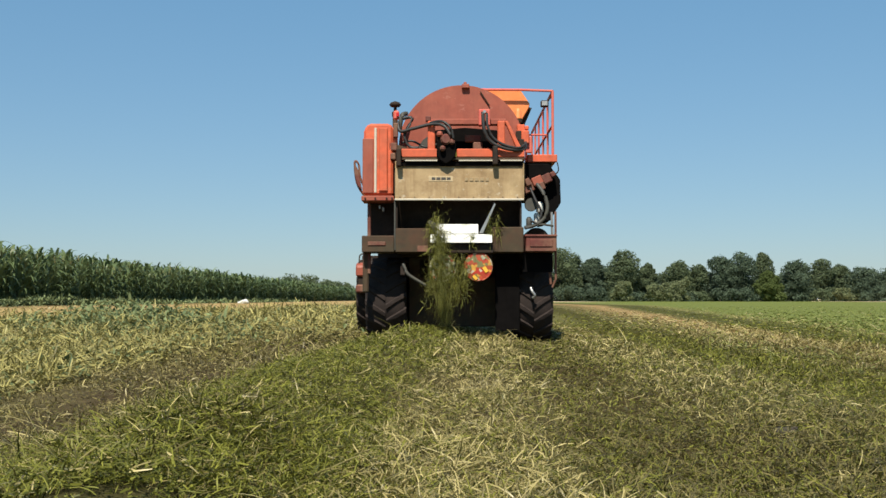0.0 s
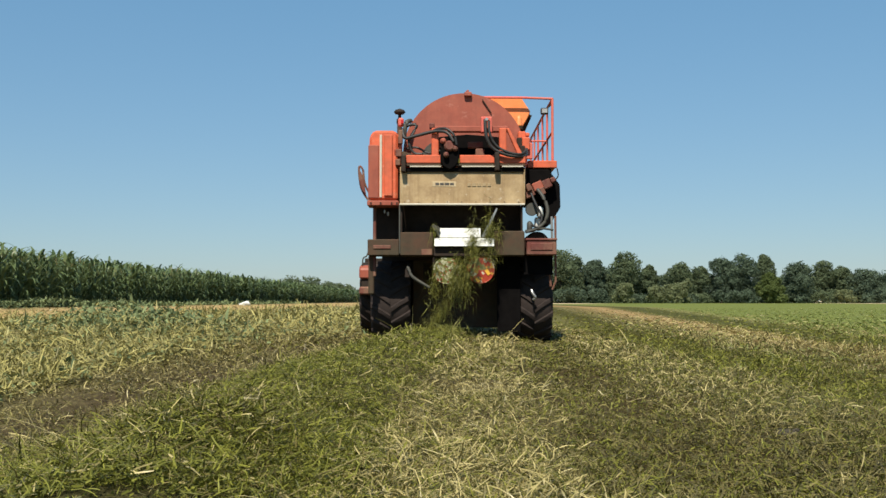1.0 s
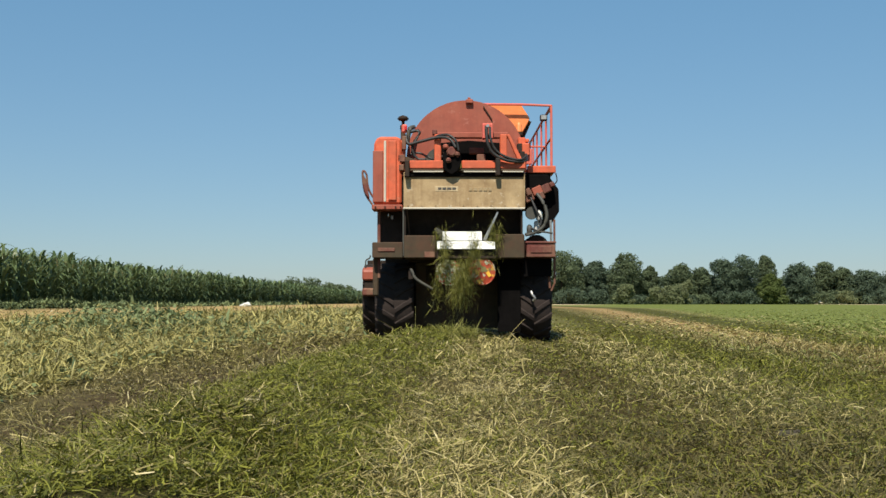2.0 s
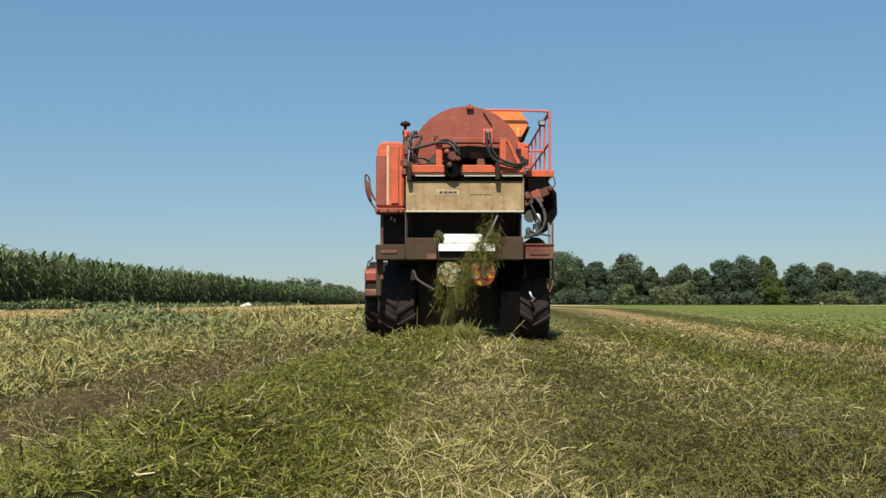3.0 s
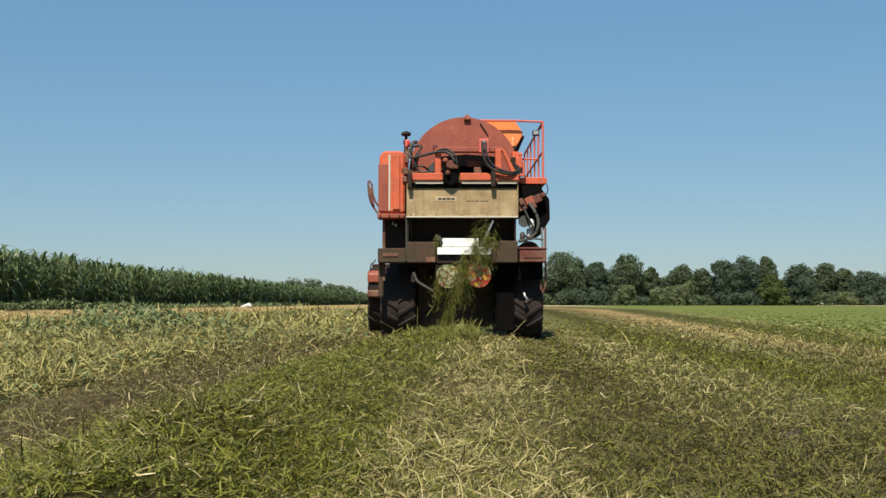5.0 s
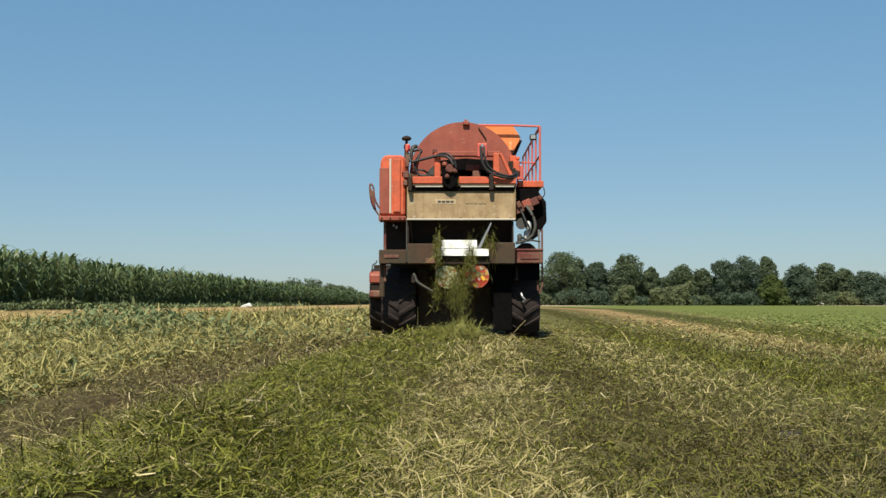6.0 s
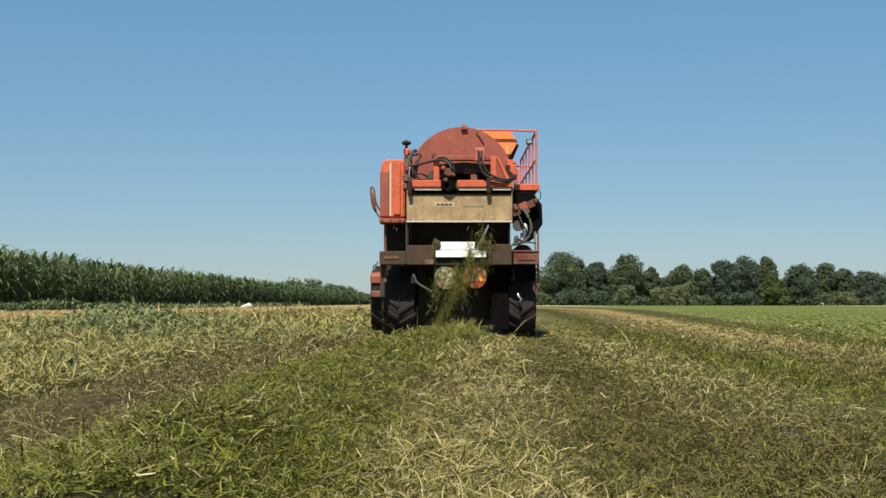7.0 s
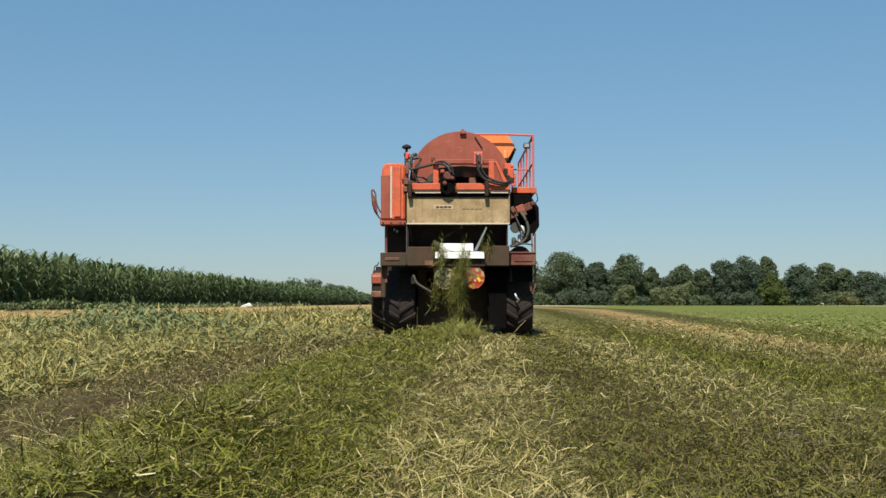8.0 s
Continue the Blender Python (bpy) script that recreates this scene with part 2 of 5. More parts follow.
def tube(points, r, sides=8, bm=None, smooth_path=True, flat=False):
    """A round bar or hose along points."""
    bm = bm or bmesh.new()
    pts = [Vector(p) for p in points]
    if smooth_path and len(pts) > 2:
        fine = []
        for i in range(len(pts) - 1):
            p0, p1, p2, p3 = pts[max(i - 1, 0)], pts[i], pts[i + 1], pts[min(i + 2, len(pts) - 1)]
            for k in range(5):
                t = k / 5
                fine.append(0.5 * (2 * p1 + (p2 - p0) * t + (2 * p0 - 5 * p1 + 4 * p2 - p3) * t * t + (3 * p1 - p0 - 3 * p2 + p3) * t ** 3))
        pts = fine + [pts[-1]]
    rings = []
    for i, p in enumerate(pts):
        d = (pts[min(i + 1, len(pts) - 1)] - pts[max(i - 1, 0)]).normalized()
        a = d.cross(Vector((0, 0, 1)) if abs(d.z) < 0.9 else Vector((0, 1, 0))).normalized()
        b = d.cross(a)
        rings.append([bm.verts.new(p + r * (math.cos(2 * math.pi * (k + 0.5) / sides) * a + math.sin(2 * math.pi * (k + 0.5) / sides) * b)) for k in range(sides)])
    for r0, r1 in zip(rings, rings[1:]):
        for k in range(sides):
            bm.faces.new((r0[k], r0[(k + 1) % sides], r1[(k + 1) % sides], r1[k]))
    bm.faces.new(rings[0])
    bm.faces.new(rings[-1][::-1])
    bmesh.ops.recalc_face_normals(bm, faces=bm.faces)
    return bm


def lathe(profile, axis="y", sides=48, centre=(0, 0, 0), bm=None):
    """A turned solid: profile of (along, radius) about an axis."""
    bm = bm or bmesh.new()
    rings = []
    for h, r in profile:
        ring = []
        for k in range(sides):
            a = 2 * math.pi * k / sides
            c, s = r * math.cos(a), r * math.sin(a)
            p = {"x": (h, c, s), "y": (c, h, s), "z": (c, s, h)}[axis]
            ring.append(bm.verts.new(Vector(centre) + Vector(p)))
        rings.append(ring)
    for r0, r1 in zip(rings, rings[1:]):
        for k in range(sides):
            bm.faces.new((r0[k], r0[(k + 1) % sides], r1[(k + 1) % sides], r1[k]))
    bm.faces.new(rings[0][::-1])
    bm.faces.new(rings[-1])
    bmesh.ops.recalc_face_normals(bm, faces=bm.faces)
    return bm


def prism(outline, lo, hi, axis="y", bevel=0.01):
    """An outline extruded along an axis (outline in the other two)."""
    bm = bmesh.new()
    put = {"y": lambda a, b, h: (a, h, b), "x": lambda a, b, h: (h, a, b), "z": lambda a, b, h: (a, b, h)}[axis]
    f = bm.faces.new([bm.verts.new(put(a, b, lo)) for a, b in outline])
    r = bmesh.ops.extrude_face_region(bm, geom=[f])
    d = Vector(put(0, 0, hi - lo))
    bmesh.ops.translate(bm, verts=[v for v in r["geom"] if isinstance(v, bmesh.types.BMVert)], vec=d)
    bmesh.ops.recalc_face_normals(bm, faces=bm.faces)
    if bevel:
        bmesh.ops.bevel(bm, geom=list(bm.edges), offset=bevel, segments=1, affect="EDGES", clamp_overlap=True)
    return bm


# ---- the lie of the land ----
rng = np.random.default_rng(7)


def vnoise(x, y, seed=0):
    """Smooth value noise on a unit grid, 0 to 1."""
    x, y = np.asarray(x, float), np.asarray(y, float)
    xi, yi = np.floor(x), np.floor(y)
    fx, fy = x - xi, y - yi
    fx, fy = fx * fx * (3 - 2 * fx), fy * fy * (3 - 2 * fy)

    def h(a, b):
        s = np.sin(a * 127.1 + b * 311.7 + seed * 74.7) * 43758.5453
        return s - np.floor(s)
    return (h(xi, yi) * (1 - fx) + h(xi + 1, yi) * fx) * (1 - fy) + (h(xi, yi + 1) * (1 - fx) + h(xi + 1, yi + 1) * fx) * fy


def row_x(y):
    """The middle of the swath that the machine has left behind."""
    return np.interp(y, [0, 6, 12, 17, 25, 60], [-0.80, -0.76, -0.45, -0.13, 0.05, 0.05])


def lane(x, y):
    """Across the field from the swath; the older lanes fan out with distance."""
    k = step(1.5, 3.0, x)
    return x / (1 + 0.0215 * np.clip(y - 14, 0, 90) * np.clip((x - 1.5) / 2.5, 0, 1)) - row_x(y) * (1 - k) + 0.45 * k


def step(a, b, x):
    t = np.clip((np.asarray(x, float) - a) / (b - a), 0, 1)
    return t * t * (3 - 2 * t)


def land(x, y):
    x, y = np.asarray(x, float), np.asarray(y, float)
    u = x - row_x(y)
    near = 1 - step(40, 90, y)
    z = 0.40 * step(3.0, 13.0, -x)
    z = z + near * 0.17 * np.exp(-(u / 0.48) ** 2) * (1 - step(19.5, 22, y)) * (0.75 + 0.5 * vnoise(x * 2, y * 2, 3))
    z = z - near * 0.05 * np.exp(-((u - 1.75) / 0.35) ** 2) - near * 0.05 * np.exp(-((u + 1.3) / 0.3) ** 2)
    z = z + near * (0.05 * (vnoise(x * 1.3, y * 1.3, 1) - 0.5) + 0.03 * (vnoise(x * 4, y * 4, 2) - 0.5))
    return z


def ground():
    def axis(fine, step0, far, grow):
        a, d = [], step0
        p = fine
        while p < far:
            d *= grow
            p += d
            a.append(p)
        return a
    out = axis(8, 0.14, 2600, 1.14)
    xs = np.array([-v for v in out[::-1]] + list(np.arange(-8, 8.01, 0.14)) + out)
    back = axis(0, 0.3, 300, 1.3)
    ys = np.array([-v for v in back[::-1]] + list(np.arange(0, 26, 0.14)) + axis(26, 0.14, 4200, 1.08))
    gx, gy = np.meshgrid(xs, ys)
    v = np.stack([gx, gy, land(gx, gy)], -1).reshape(-1, 3)
    w, h = len(xs), len(ys)
    i = (np.arange(h - 1)[:, None] * w + np.arange(w - 1)[None]).ravel()
    tris = np.concatenate([np.stack([i, i + 1, i + w + 1], 1), np.stack([i, i + w + 1, i + w], 1)])
    m = bpy.data.materials.new("harvested_field")
    m.use_nodes = True
    nt = m.node_tree
    p = nt.nodes["Principled BSDF"]
    p.inputs["Roughness"].default_value = 0.95
    p.inputs["Specular IOR Level"].default_value = 0.05
    tc = nt.nodes.new("ShaderNodeTexCoord")
    wob = node(nt, "ShaderNodeTexNoise", Scale=0.35, Detail=5.0, Roughness=0.7)
    nt.links.new(tc.outputs["Object"], wob.inputs["Vector"])
    sep = nt.nodes.new("ShaderNodeSeparateXYZ")
    nt.links.new(tc.outputs["Object"], sep.inputs[0])
    mad = nt.nodes.new("ShaderNodeMath")
    mad.operation = "MULTIPLY_ADD"
    mad.inputs[1].default_value = 1.6
    nt.links.new(wob.outputs["Fac"], mad.inputs[0])
    away = nt.nodes.new("ShaderNodeMath")              # the older lanes bear away with distance
    away.operation = "SUBTRACT"
    away.inputs[1].default_value = 14
    nt.links.new(sep.outputs["Y"], away.inputs[0])
    bound = nt.nodes.new("ShaderNodeClamp")
    bound.inputs[2].default_value = 90
    nt.links.new(away.outputs[0], bound.inputs[0])
    side = nt.nodes.new("ShaderNodeMapRange")
    side.inputs[1].default_value, side.inputs[2].default_value, side.inputs[4].default_value = 1.5, 4.0, 0.0215
    nt.links.new(sep.outputs["X"], side.inputs[0])
    fan = nt.nodes.new("ShaderNodeMath")
    fan.operation = "MULTIPLY_ADD"
    fan.inputs[2].default_value = 1.0
    nt.links.new(bound.outputs[0], fan.inputs[0])
    nt.links.new(side.outputs[0], fan.inputs[1])
    shift = nt.nodes.new("ShaderNodeMath")
    shift.operation = "DIVIDE"
    nt.links.new(sep.outputs["X"], shift.inputs[0])
    nt.links.new(fan.outputs[0], shift.inputs[1])
    nt.links.new(shift.outputs[0], mad.inputs[2])
    mr = nt.nodes.new("ShaderNodeMapRange")
    mr.inputs[1].default_value, mr.inputs[2].default_value = -16 + 0.8, 16 + 0.8
    nt.links.new(mad.outputs[0], mr.inputs[0])
    ramp = nt.nodes.new("ShaderNodeValToRGB")
    soil, olive, tan, green, brown = (0.048, 0.034, 0.021), (0.056, 0.053, 0.018), (0.38, 0.25, 0.11), (0.120, 0.140, 0.036), (0.088, 0.068, 0.034)
    stops = [(-16, brown), (-13.2, brown), (-12.4, (0.2, 0.15, 0.07)), (-11.0, (0.34, 0.235, 0.105)), (-8.6, (0.32, 0.225, 0.10)), (-6.6, (0.160, 0.144, 0.064)), (-3.0, (0.128, 0.112, 0.048)), (-2.2, (0.07, 0.052, 0.027)), (-1.7, soil), (-1.2, olive),
             (0.5, brown), (0.75, (0.055, 0.042, 0.017)), (1.4, (0.055, 0.042, 0.017)), (1.8, olive), (2.45, (0.095, 0.085, 0.034)), (2.8, (0.055, 0.050, 0.013)), (3.5, (0.055, 0.050, 0.013)), (3.85, (0.11, 0.095, 0.036)),
             (4.5, (0.16, 0.115, 0.046)), (4.8, (0.26, 0.175, 0.078)), (5.2, (0.26, 0.175, 0.078)), (5.55, (0.10, 0.088, 0.03)), (5.75, (0.062, 0.062, 0.018)), (6.5, (0.062, 0.062, 0.018)), (6.95, (0.15, 0.14, 0.05)), (7.5, green), (16, green)]
    cr = ramp.color_ramp
    for k, (x, c) in enumerate(stops):
        e = cr.elements[k] if k < 2 else cr.elements.new((x + 16) / 32)
        e.position, e.color = (x + 16) / 32, (*c, 1)
    nt.links.new(mr.outputs[0], ramp.inputs[0])
    ahead = nt.nodes.new("ShaderNodeMapRange")           # no wheel tracks yet ahead of the machine
    ahead.inputs[1].default_value, ahead.inputs[2].default_value = 19, 26
    nt.links.new(sep.outputs["Y"], ahead.inputs[0])
    across = nt.nodes.new("ShaderNodeMath")
    across.operation = "ABSOLUTE"
    nt.links.new(shift.outputs[0], across.inputs[0])
    lanes = nt.nodes.new("ShaderNodeMapRange")
    lanes.inputs[1].default_value, lanes.inputs[2].default_value, lanes.inputs[3].default_value, lanes.inputs[4].default_value = 2.4, 3.2, 1, 0
    nt.links.new(across.outputs[0], lanes.inputs[0])
    both = nt.nodes.new("ShaderNodeMath")
    both.operation = "MULTIPLY"
    nt.links.new(ahead.outputs[0], both.inputs[0])
    nt.links.new(lanes.outputs[0], both.inputs[1])
    plain = nt.nodes.new("ShaderNodeMix")
    plain.data_type = "RGBA"
    nt.links.new(both.outputs[0], plain.inputs[0])
    nt.links.new(ramp.outputs[0], plain.inputs[6])
    plain.inputs[7].default_value = (0.125, 0.115, 0.04, 1)
    fine = node(nt, "ShaderNodeTexNoise", Scale=14.0, Detail=8.0, Roughness=0.75)
    nt.links.new(tc.outputs["Object"], fine.inputs["Vector"])
    fr = nt.nodes.new("ShaderNodeMapRange")
    fr.inputs[1].default_value, fr.inputs[2].default_value, fr.inputs[3].default_value, fr.inputs[4].default_value = 0.3, 0.7, 0.55, 1.45
    nt.links.new(fine.outputs["Fac"], fr.inputs[0])
    mul = nt.nodes.new("ShaderNodeMix")
    mul.data_type, mul.blend_type = "RGBA", "MULTIPLY"
    mul.inputs[0].default_value = 1
    nt.links.new(plain.outputs[2], mul.inputs[6])
    nt.links.new(fr.outputs[0], mul.inputs[7])
    far = nt.nodes.new("ShaderNodeMapRange")
    far.inputs[1].default_value, far.inputs[2].default_value = 225, 235
    nt.links.new(sep.outputs["Y"], far.inputs[0])
    mx = nt.nodes.new("ShaderNodeMix")
    mx.data_type = "RGBA"
    off = nt.nodes.new("ShaderNodeMath")                 # the bare track shows in two stretches
    off.operation = "SUBTRACT"
    off.inputs[1].default_value = 70
    nt.links.new(sep.outputs["X"], off.inputs[0])
    wide = nt.nodes.new("ShaderNodeMath")
    wide.operation = "ABSOLUTE"
    nt.links.new(off.outputs[0], wide.inputs[0])
    bare = nt.nodes.new("ShaderNodeMapRange")
    bare.inputs[1].default_value, bare.inputs[2].default_value = 31, 35
    nt.links.new(wide.outputs[0], bare.inputs[0])
    seen = nt.nodes.new("ShaderNodeMath")
    seen.operation = "MULTIPLY"
    nt.links.new(far.outputs[0], seen.inputs[0])
    nt.links.new(bare.outputs[0], seen.inputs[1])
    nt.links.new(seen.outputs[0], mx.inputs[0])
    nt.links.new(mul.outputs[2], mx.inputs[6])
    mx.inputs[7].default_value = (0.45, 0.36, 0.22, 1)
    nt.links.new(mx.outputs[2], p.inputs["Base Color"])
    bp = node(nt, "ShaderNodeBump", Strength=0.6, Distance=0.04)
    nt.links.new(fine.outputs["Fac"], bp.inputs["Height"])
    nt.links.new(bp.outputs[0], p.inputs["Normal"])
    tagged(new("ground", fill("ground", v, tris, m, True)), "harvested pea field of soil, stubble and cut stems", "field", kind="structure")


ground()


# ---- the pea harvester; its own space: x across, y forward from the rear panel, z up from the ground ----
def tyre(name, r, width, hub_r, lugs, parent, at):
    """A lugged farm tyre on its rim, turning about x."""
    w = width / 2
    bm = lathe([(-w * 0.80, hub_r), (-w * 0.98, hub_r + 0.08), (-w, r * 0.80), (-w * 0.86, r * 0.925), (-w * 0.5, r * 0.95), (w * 0.5, r * 0.95),
                (w * 0.86, r * 0.925), (w, r * 0.80), (w * 0.98, hub_r + 0.08), (w * 0.80, hub_r)], "x", 40)
    wheel = part(name, bm, M_RUBBER, parent, "dusty black lugged farm tyre", True)
    wheel.location = at
    for side in (-1, 1):
        bm = bmesh.new()
        rows, th = [], 0.065
        for f, da in ((0.02, 0.0), (0.5, 0.16), (0.98, 0.30)):
            rr, ring = r * (0.955 if f < 0.9 else 0.93), []
            for d, up in ((-th * 1.3, -0.02), (-th * 0.75, 0.026 * r / 0.7), (th * 0.75, 0.026 * r / 0.7), (th * 1.3, -0.02)):
                q = rr + up
                ring.append(bm.verts.new((side * w * f, q * math.sin(d - da), -q * math.cos(d - da))))
            rows.append(ring)
        for g0, g1 in zip(rows, rows[1:]):
            for j in range(3):
                bm.faces.new((g0[j], g0[j + 1], g1[j + 1], g1[j]))
        bm.faces.new(rows[0])
        bm.faces.new(rows[-1][::-1])
        bmesh.ops.recalc_face_normals(bm, faces=bm.faces)
        first = part("lug", bm, M_RUBBER, wheel)
        for k in range(lugs):
            ob = first if k == 0 else new("lug", first.data)
            ob.parent = wheel
            ob.rotation_euler = (2 * math.pi * (k + (0.5 if side > 0 else 0)) / lugs, 0, 0)
    bm = lathe([(-w * 0.78, hub_r), (-w * 0.7, hub_r * 0.9), (-w * 0.2, hub_r * 0.8), (-w * 0.15, 0.1), (w * 0.15, 0.1), (w * 0.2, hub_r * 0.8), (w * 0.7, hub_r * 0.9), (w * 0.78, hub_r)], "x", 24)
    part("rim", bm, M_BRICK, wheel, "faded red rim")
    return wheel


def sign_disc(parent, at, r, foil, label, seed):
    """A dished metal disc with flaking foil and a bent rim."""
    disc = part("marker_disc", lathe([(0.012, r * 0.9), (0.004, r), (-0.012, r), (-0.018, r * 0.97), (-0.012, r * 0.93), (-0.020, r * 0.5), (-0.022, 0.02)], "y", 36, at), foil, parent, label)
    g = np.random.default_rng(seed)
    for k in range(4):                                    # scraps that stand off the disc
        a, q, w = g.random() * 6.28, r * g.uniform(0.25, 0.8), g.uniform(0.02, 0.045)
        m = Matrix.Translation((at[0] + q * math.cos(a), at[1] - 0.026, at[2] + q * math.sin(a))) @ pose(0, 0, 0, g.uniform(-12, 12), g.uniform(0, 90), g.uniform(-12, 12))
        part("foil_scrap", box(bmesh.new(), (-w, -0.002, -w * 0.6), (w, 0.002, w * 0.6), 0, m), (M_SIGNPALE, M_SIGNRED, M_SIGNYEL, M_SIGNPALE)[int(g.integers(0, 4))] if foil is M_FOIL else M_SIGNPALE, disc)
    return disc


def harvester():
    h = tagged(new("pea_harvester"), "orange pea harvester with faded red drum and dusty steel rear panel", "harvester")
    # drum and its end
    drum = part("drum", lathe([(0.46, 0.05), (0.47, 0.925), (0.50, 0.95), (4.9, 0.95), (4.95, 0.9)], "y", 72, (0.05, 0, 2.965)), M_BRICK, h, "large faded red threshing drum cover", False)
    # no recess is cut: a solid black block gives the hatch's shaded inside
    part("hatch_dark", prism([(-0.36, 2.72), (0.60, 2.72), (0.60, 3.22), (0.1, 3.26), (-0.36, 3.22)], 0.36, 0.455), M_SHADEBLACK, drum, "black block for the dark inside of the open hatch")
    part("crescent_slot", prism([(-0.68, 2.86), (-0.47, 2.86), (-0.47, 3.14), (-0.55, 3.08), (-0.63, 2.97)], 0.43, 0.466, bevel=0.006), M_GREY, drum, "dark grey slot in the drum end")
    part("hatch_sill", boxes(((-0.05, 0.30, 2.76), (0.34, 0.355, 2.92)), bevel=0.02), M_DAMP, drum, "sill caked with green vine scraps")
    part("drum_lug", boxes(((0.05, 0.40, 3.88), (0.17, 0.56, 3.95)), ((0.08, 0.42, 3.94), (0.13, 0.5, 3.985))), M_BRICK, drum)
    part("drum_seam", prism([(0.33, 3.84), (0.345, 3.84), (0.49, 3.62), (0.475, 3.62)], 0.43, 0.458, bevel=0.003), M_RUST, drum)
    part("drum_flange", lathe([(0.47, 0.955), (0.47, 0.975), (0.53, 0.975), (0.53, 0.955)], "y", 72, (0.05, 0, 2.965)), M_BRICK, drum)
    # hopper beyond the drum
    hop = part("hopper", prism([(0.36, 3.98), (1.0, 3.97), (1.15, 3.74), (1.12, 3.66), (0.97, 3.40), (0.36, 3.25)], 1.0, 2.6), M_HOPPER, h, "bright orange hopper")
    part("hopper_lip", prism([(0.55, 3.715), (1.16, 3.715), (1.17, 3.69), (0.55, 3.69)], 1.12, 1.16, bevel=0.004), M_RUST, hop)
    part("hopper_side", prism([(1.13, 3.70), (1.19, 3.70), (1.05, 3.38), (0.98, 3.44)], 1.1, 2.5, bevel=0.006), M_BLACK, hop, "dark underside")
    # body behind
    part("body", boxes(((-0.95, 0.62, 1.5), (0.95, 5.6, 2.9))), M_BLACK, h, "dark steel body housing")
    part("chassis", boxes(((-0.62, 0.9, 0.95), (-0.42, 6.4, 1.25)), ((0.42, 0.9, 0.95), (0.62, 6.4, 1.25)), ((-0.95, 1.25, 0.55), (0.95, 1.5, 0.85)), ((-0.8, 1.6, 0.7), (0.8, 1.75, 1.5))), M_BLACK, h, "black chassis rails and axle")
    part("axle_housing", boxes(((-0.2, 1.55, 0.35), (0.35, 1.95, 0.72)), ((-0.6, 1.6, 0.45), (-0.2, 1.8, 0.6))), M_BLACK, h, "black axle housing")
    # side cabinet
    cab = part("side_cabinet", prism([(-1.45, 2.18), (-0.99, 2.18), (-0.99, 3.22), (-1.04, 3.27), (-1.36, 3.27), (-1.43, 3.18)], 0.02, 3.2, bevel=0.035), M_ORANGE, h, "tall orange side cabinet with rounded edges")
    part("cabinet_door", boxes(((-1.20, -0.02, 2.24), (-1.07, 0.025, 3.2)), bevel=0.015), M_ORANGE, cab, "orange cabinet door")
    part("cabinet_strip", boxes(((-1.272, 0.0, 2.22), (-1.235, 0.03, 3.2)), bevel=0.006), M_EDGE, cab, "pale worn strip")
    part("cabinet_panel", boxes(((-1.448, 0.002, 2.21), (-1.282, 0.04, 3.04)), bevel=0.012), M_BRICK, cab, "faded red cabinet side")
    part("cabinet_sill", boxes(((-1.46, -0.05, 2.09), (-0.97, 0.4, 2.17))), M_BRICK, cab, "faded red sill with bolts")
    part("cabinet_gap_post", boxes(((-0.985, 0.12, 2.2), (-0.945, 0.3, 2.62))), M_BLACK, h)
    part("corner_column", boxes(((-1.07, 0.1, 2.64), (-0.93, 0.3, 3.22))), M_ORANGE, h)
    part("corner_valve", boxes(((-1.06, 0.02, 2.86), (-0.93, 0.12, 2.98)), ((-1.03, 0.0, 2.72), (-0.95, 0.1, 2.82)), ((-0.985, 0.03, 3.06), (-0.915, 0.11, 3.28))), M_REDBOX, h, "rusty hydraulic valve")
    for x in (-1.4, -1.25, -1.08, -1.0):
        part("bolt", lathe([(-0.066, 0.0), (-0.066, 0.014), (-0.05, 0.014)], "y", 8, (x, 0, 2.13)), M_BLACK, cab)
    # intake and beacon
    part("air_intake", lathe([(3.45, 0.05), (3.52, 0.05), (3.52, 0.025), (3.60, 0.025), (3.60, 0.07), (3.63, 0.095), (3.665, 0.07), (3.69, 0.0)], "z", 16, (-0.98, 0.45, 0)), M_BLACK, h, "black mushroom air intake", True)
    part("air_intake_pipe", lathe([(2.9, 0.04), (3.46, 0.04)], "z", 12, (-0.98, 0.45, 0)), M_RUST, h)
    lamp = part("tail_beacon", boxes(((-0.995, 0.19, 3.36), (-0.905, 0.27, 3.50)), bevel=0.03), M_PINK, h, "red beacon housing")
    part("beacon_lens", boxes(((-0.95, 0.165, 3.40), (-0.91, 0.182, 3.46))), M_GLASSRED, lamp)
    # rear panel with print
    pan = part("rear_panel", prism([(-0.05, 2.12), (-0.01, 2.12), (0.01, 2.69), (-0.03, 2.69)], -0.955, 0.97, "x", 0.006), M_PANEL, h, "stained sheet-steel rear panel")
    part("panel_edge", boxes(((-0.96, -0.075, 2.095), (0.975, -0.02, 2.125)), bevel=0.006), M_EDGE, pan, "pale folded lower edge")
    part("panel_side", boxes(((0.955, -0.055, 2.12), (0.98, 0.02, 2.68)), bevel=0.004), M_PANEL, pan)
    part("print_plate", boxes(((-0.45, -0.046, 2.385), (-0.09, -0.030, 2.465)), bevel=0.002), M_DECAL, pan, "paler rectangle behind the print")
    for k, (x, w) in enumerate(((-0.405, 0.055), (-0.335, 0.06), (-0.262, 0.07), (-0.18, 0.06))):
        part("print_bar", boxes(((x, -0.050, 2.406), (x + w, -0.030, 2.444)), bevel=0.002), M_MARK, pan)
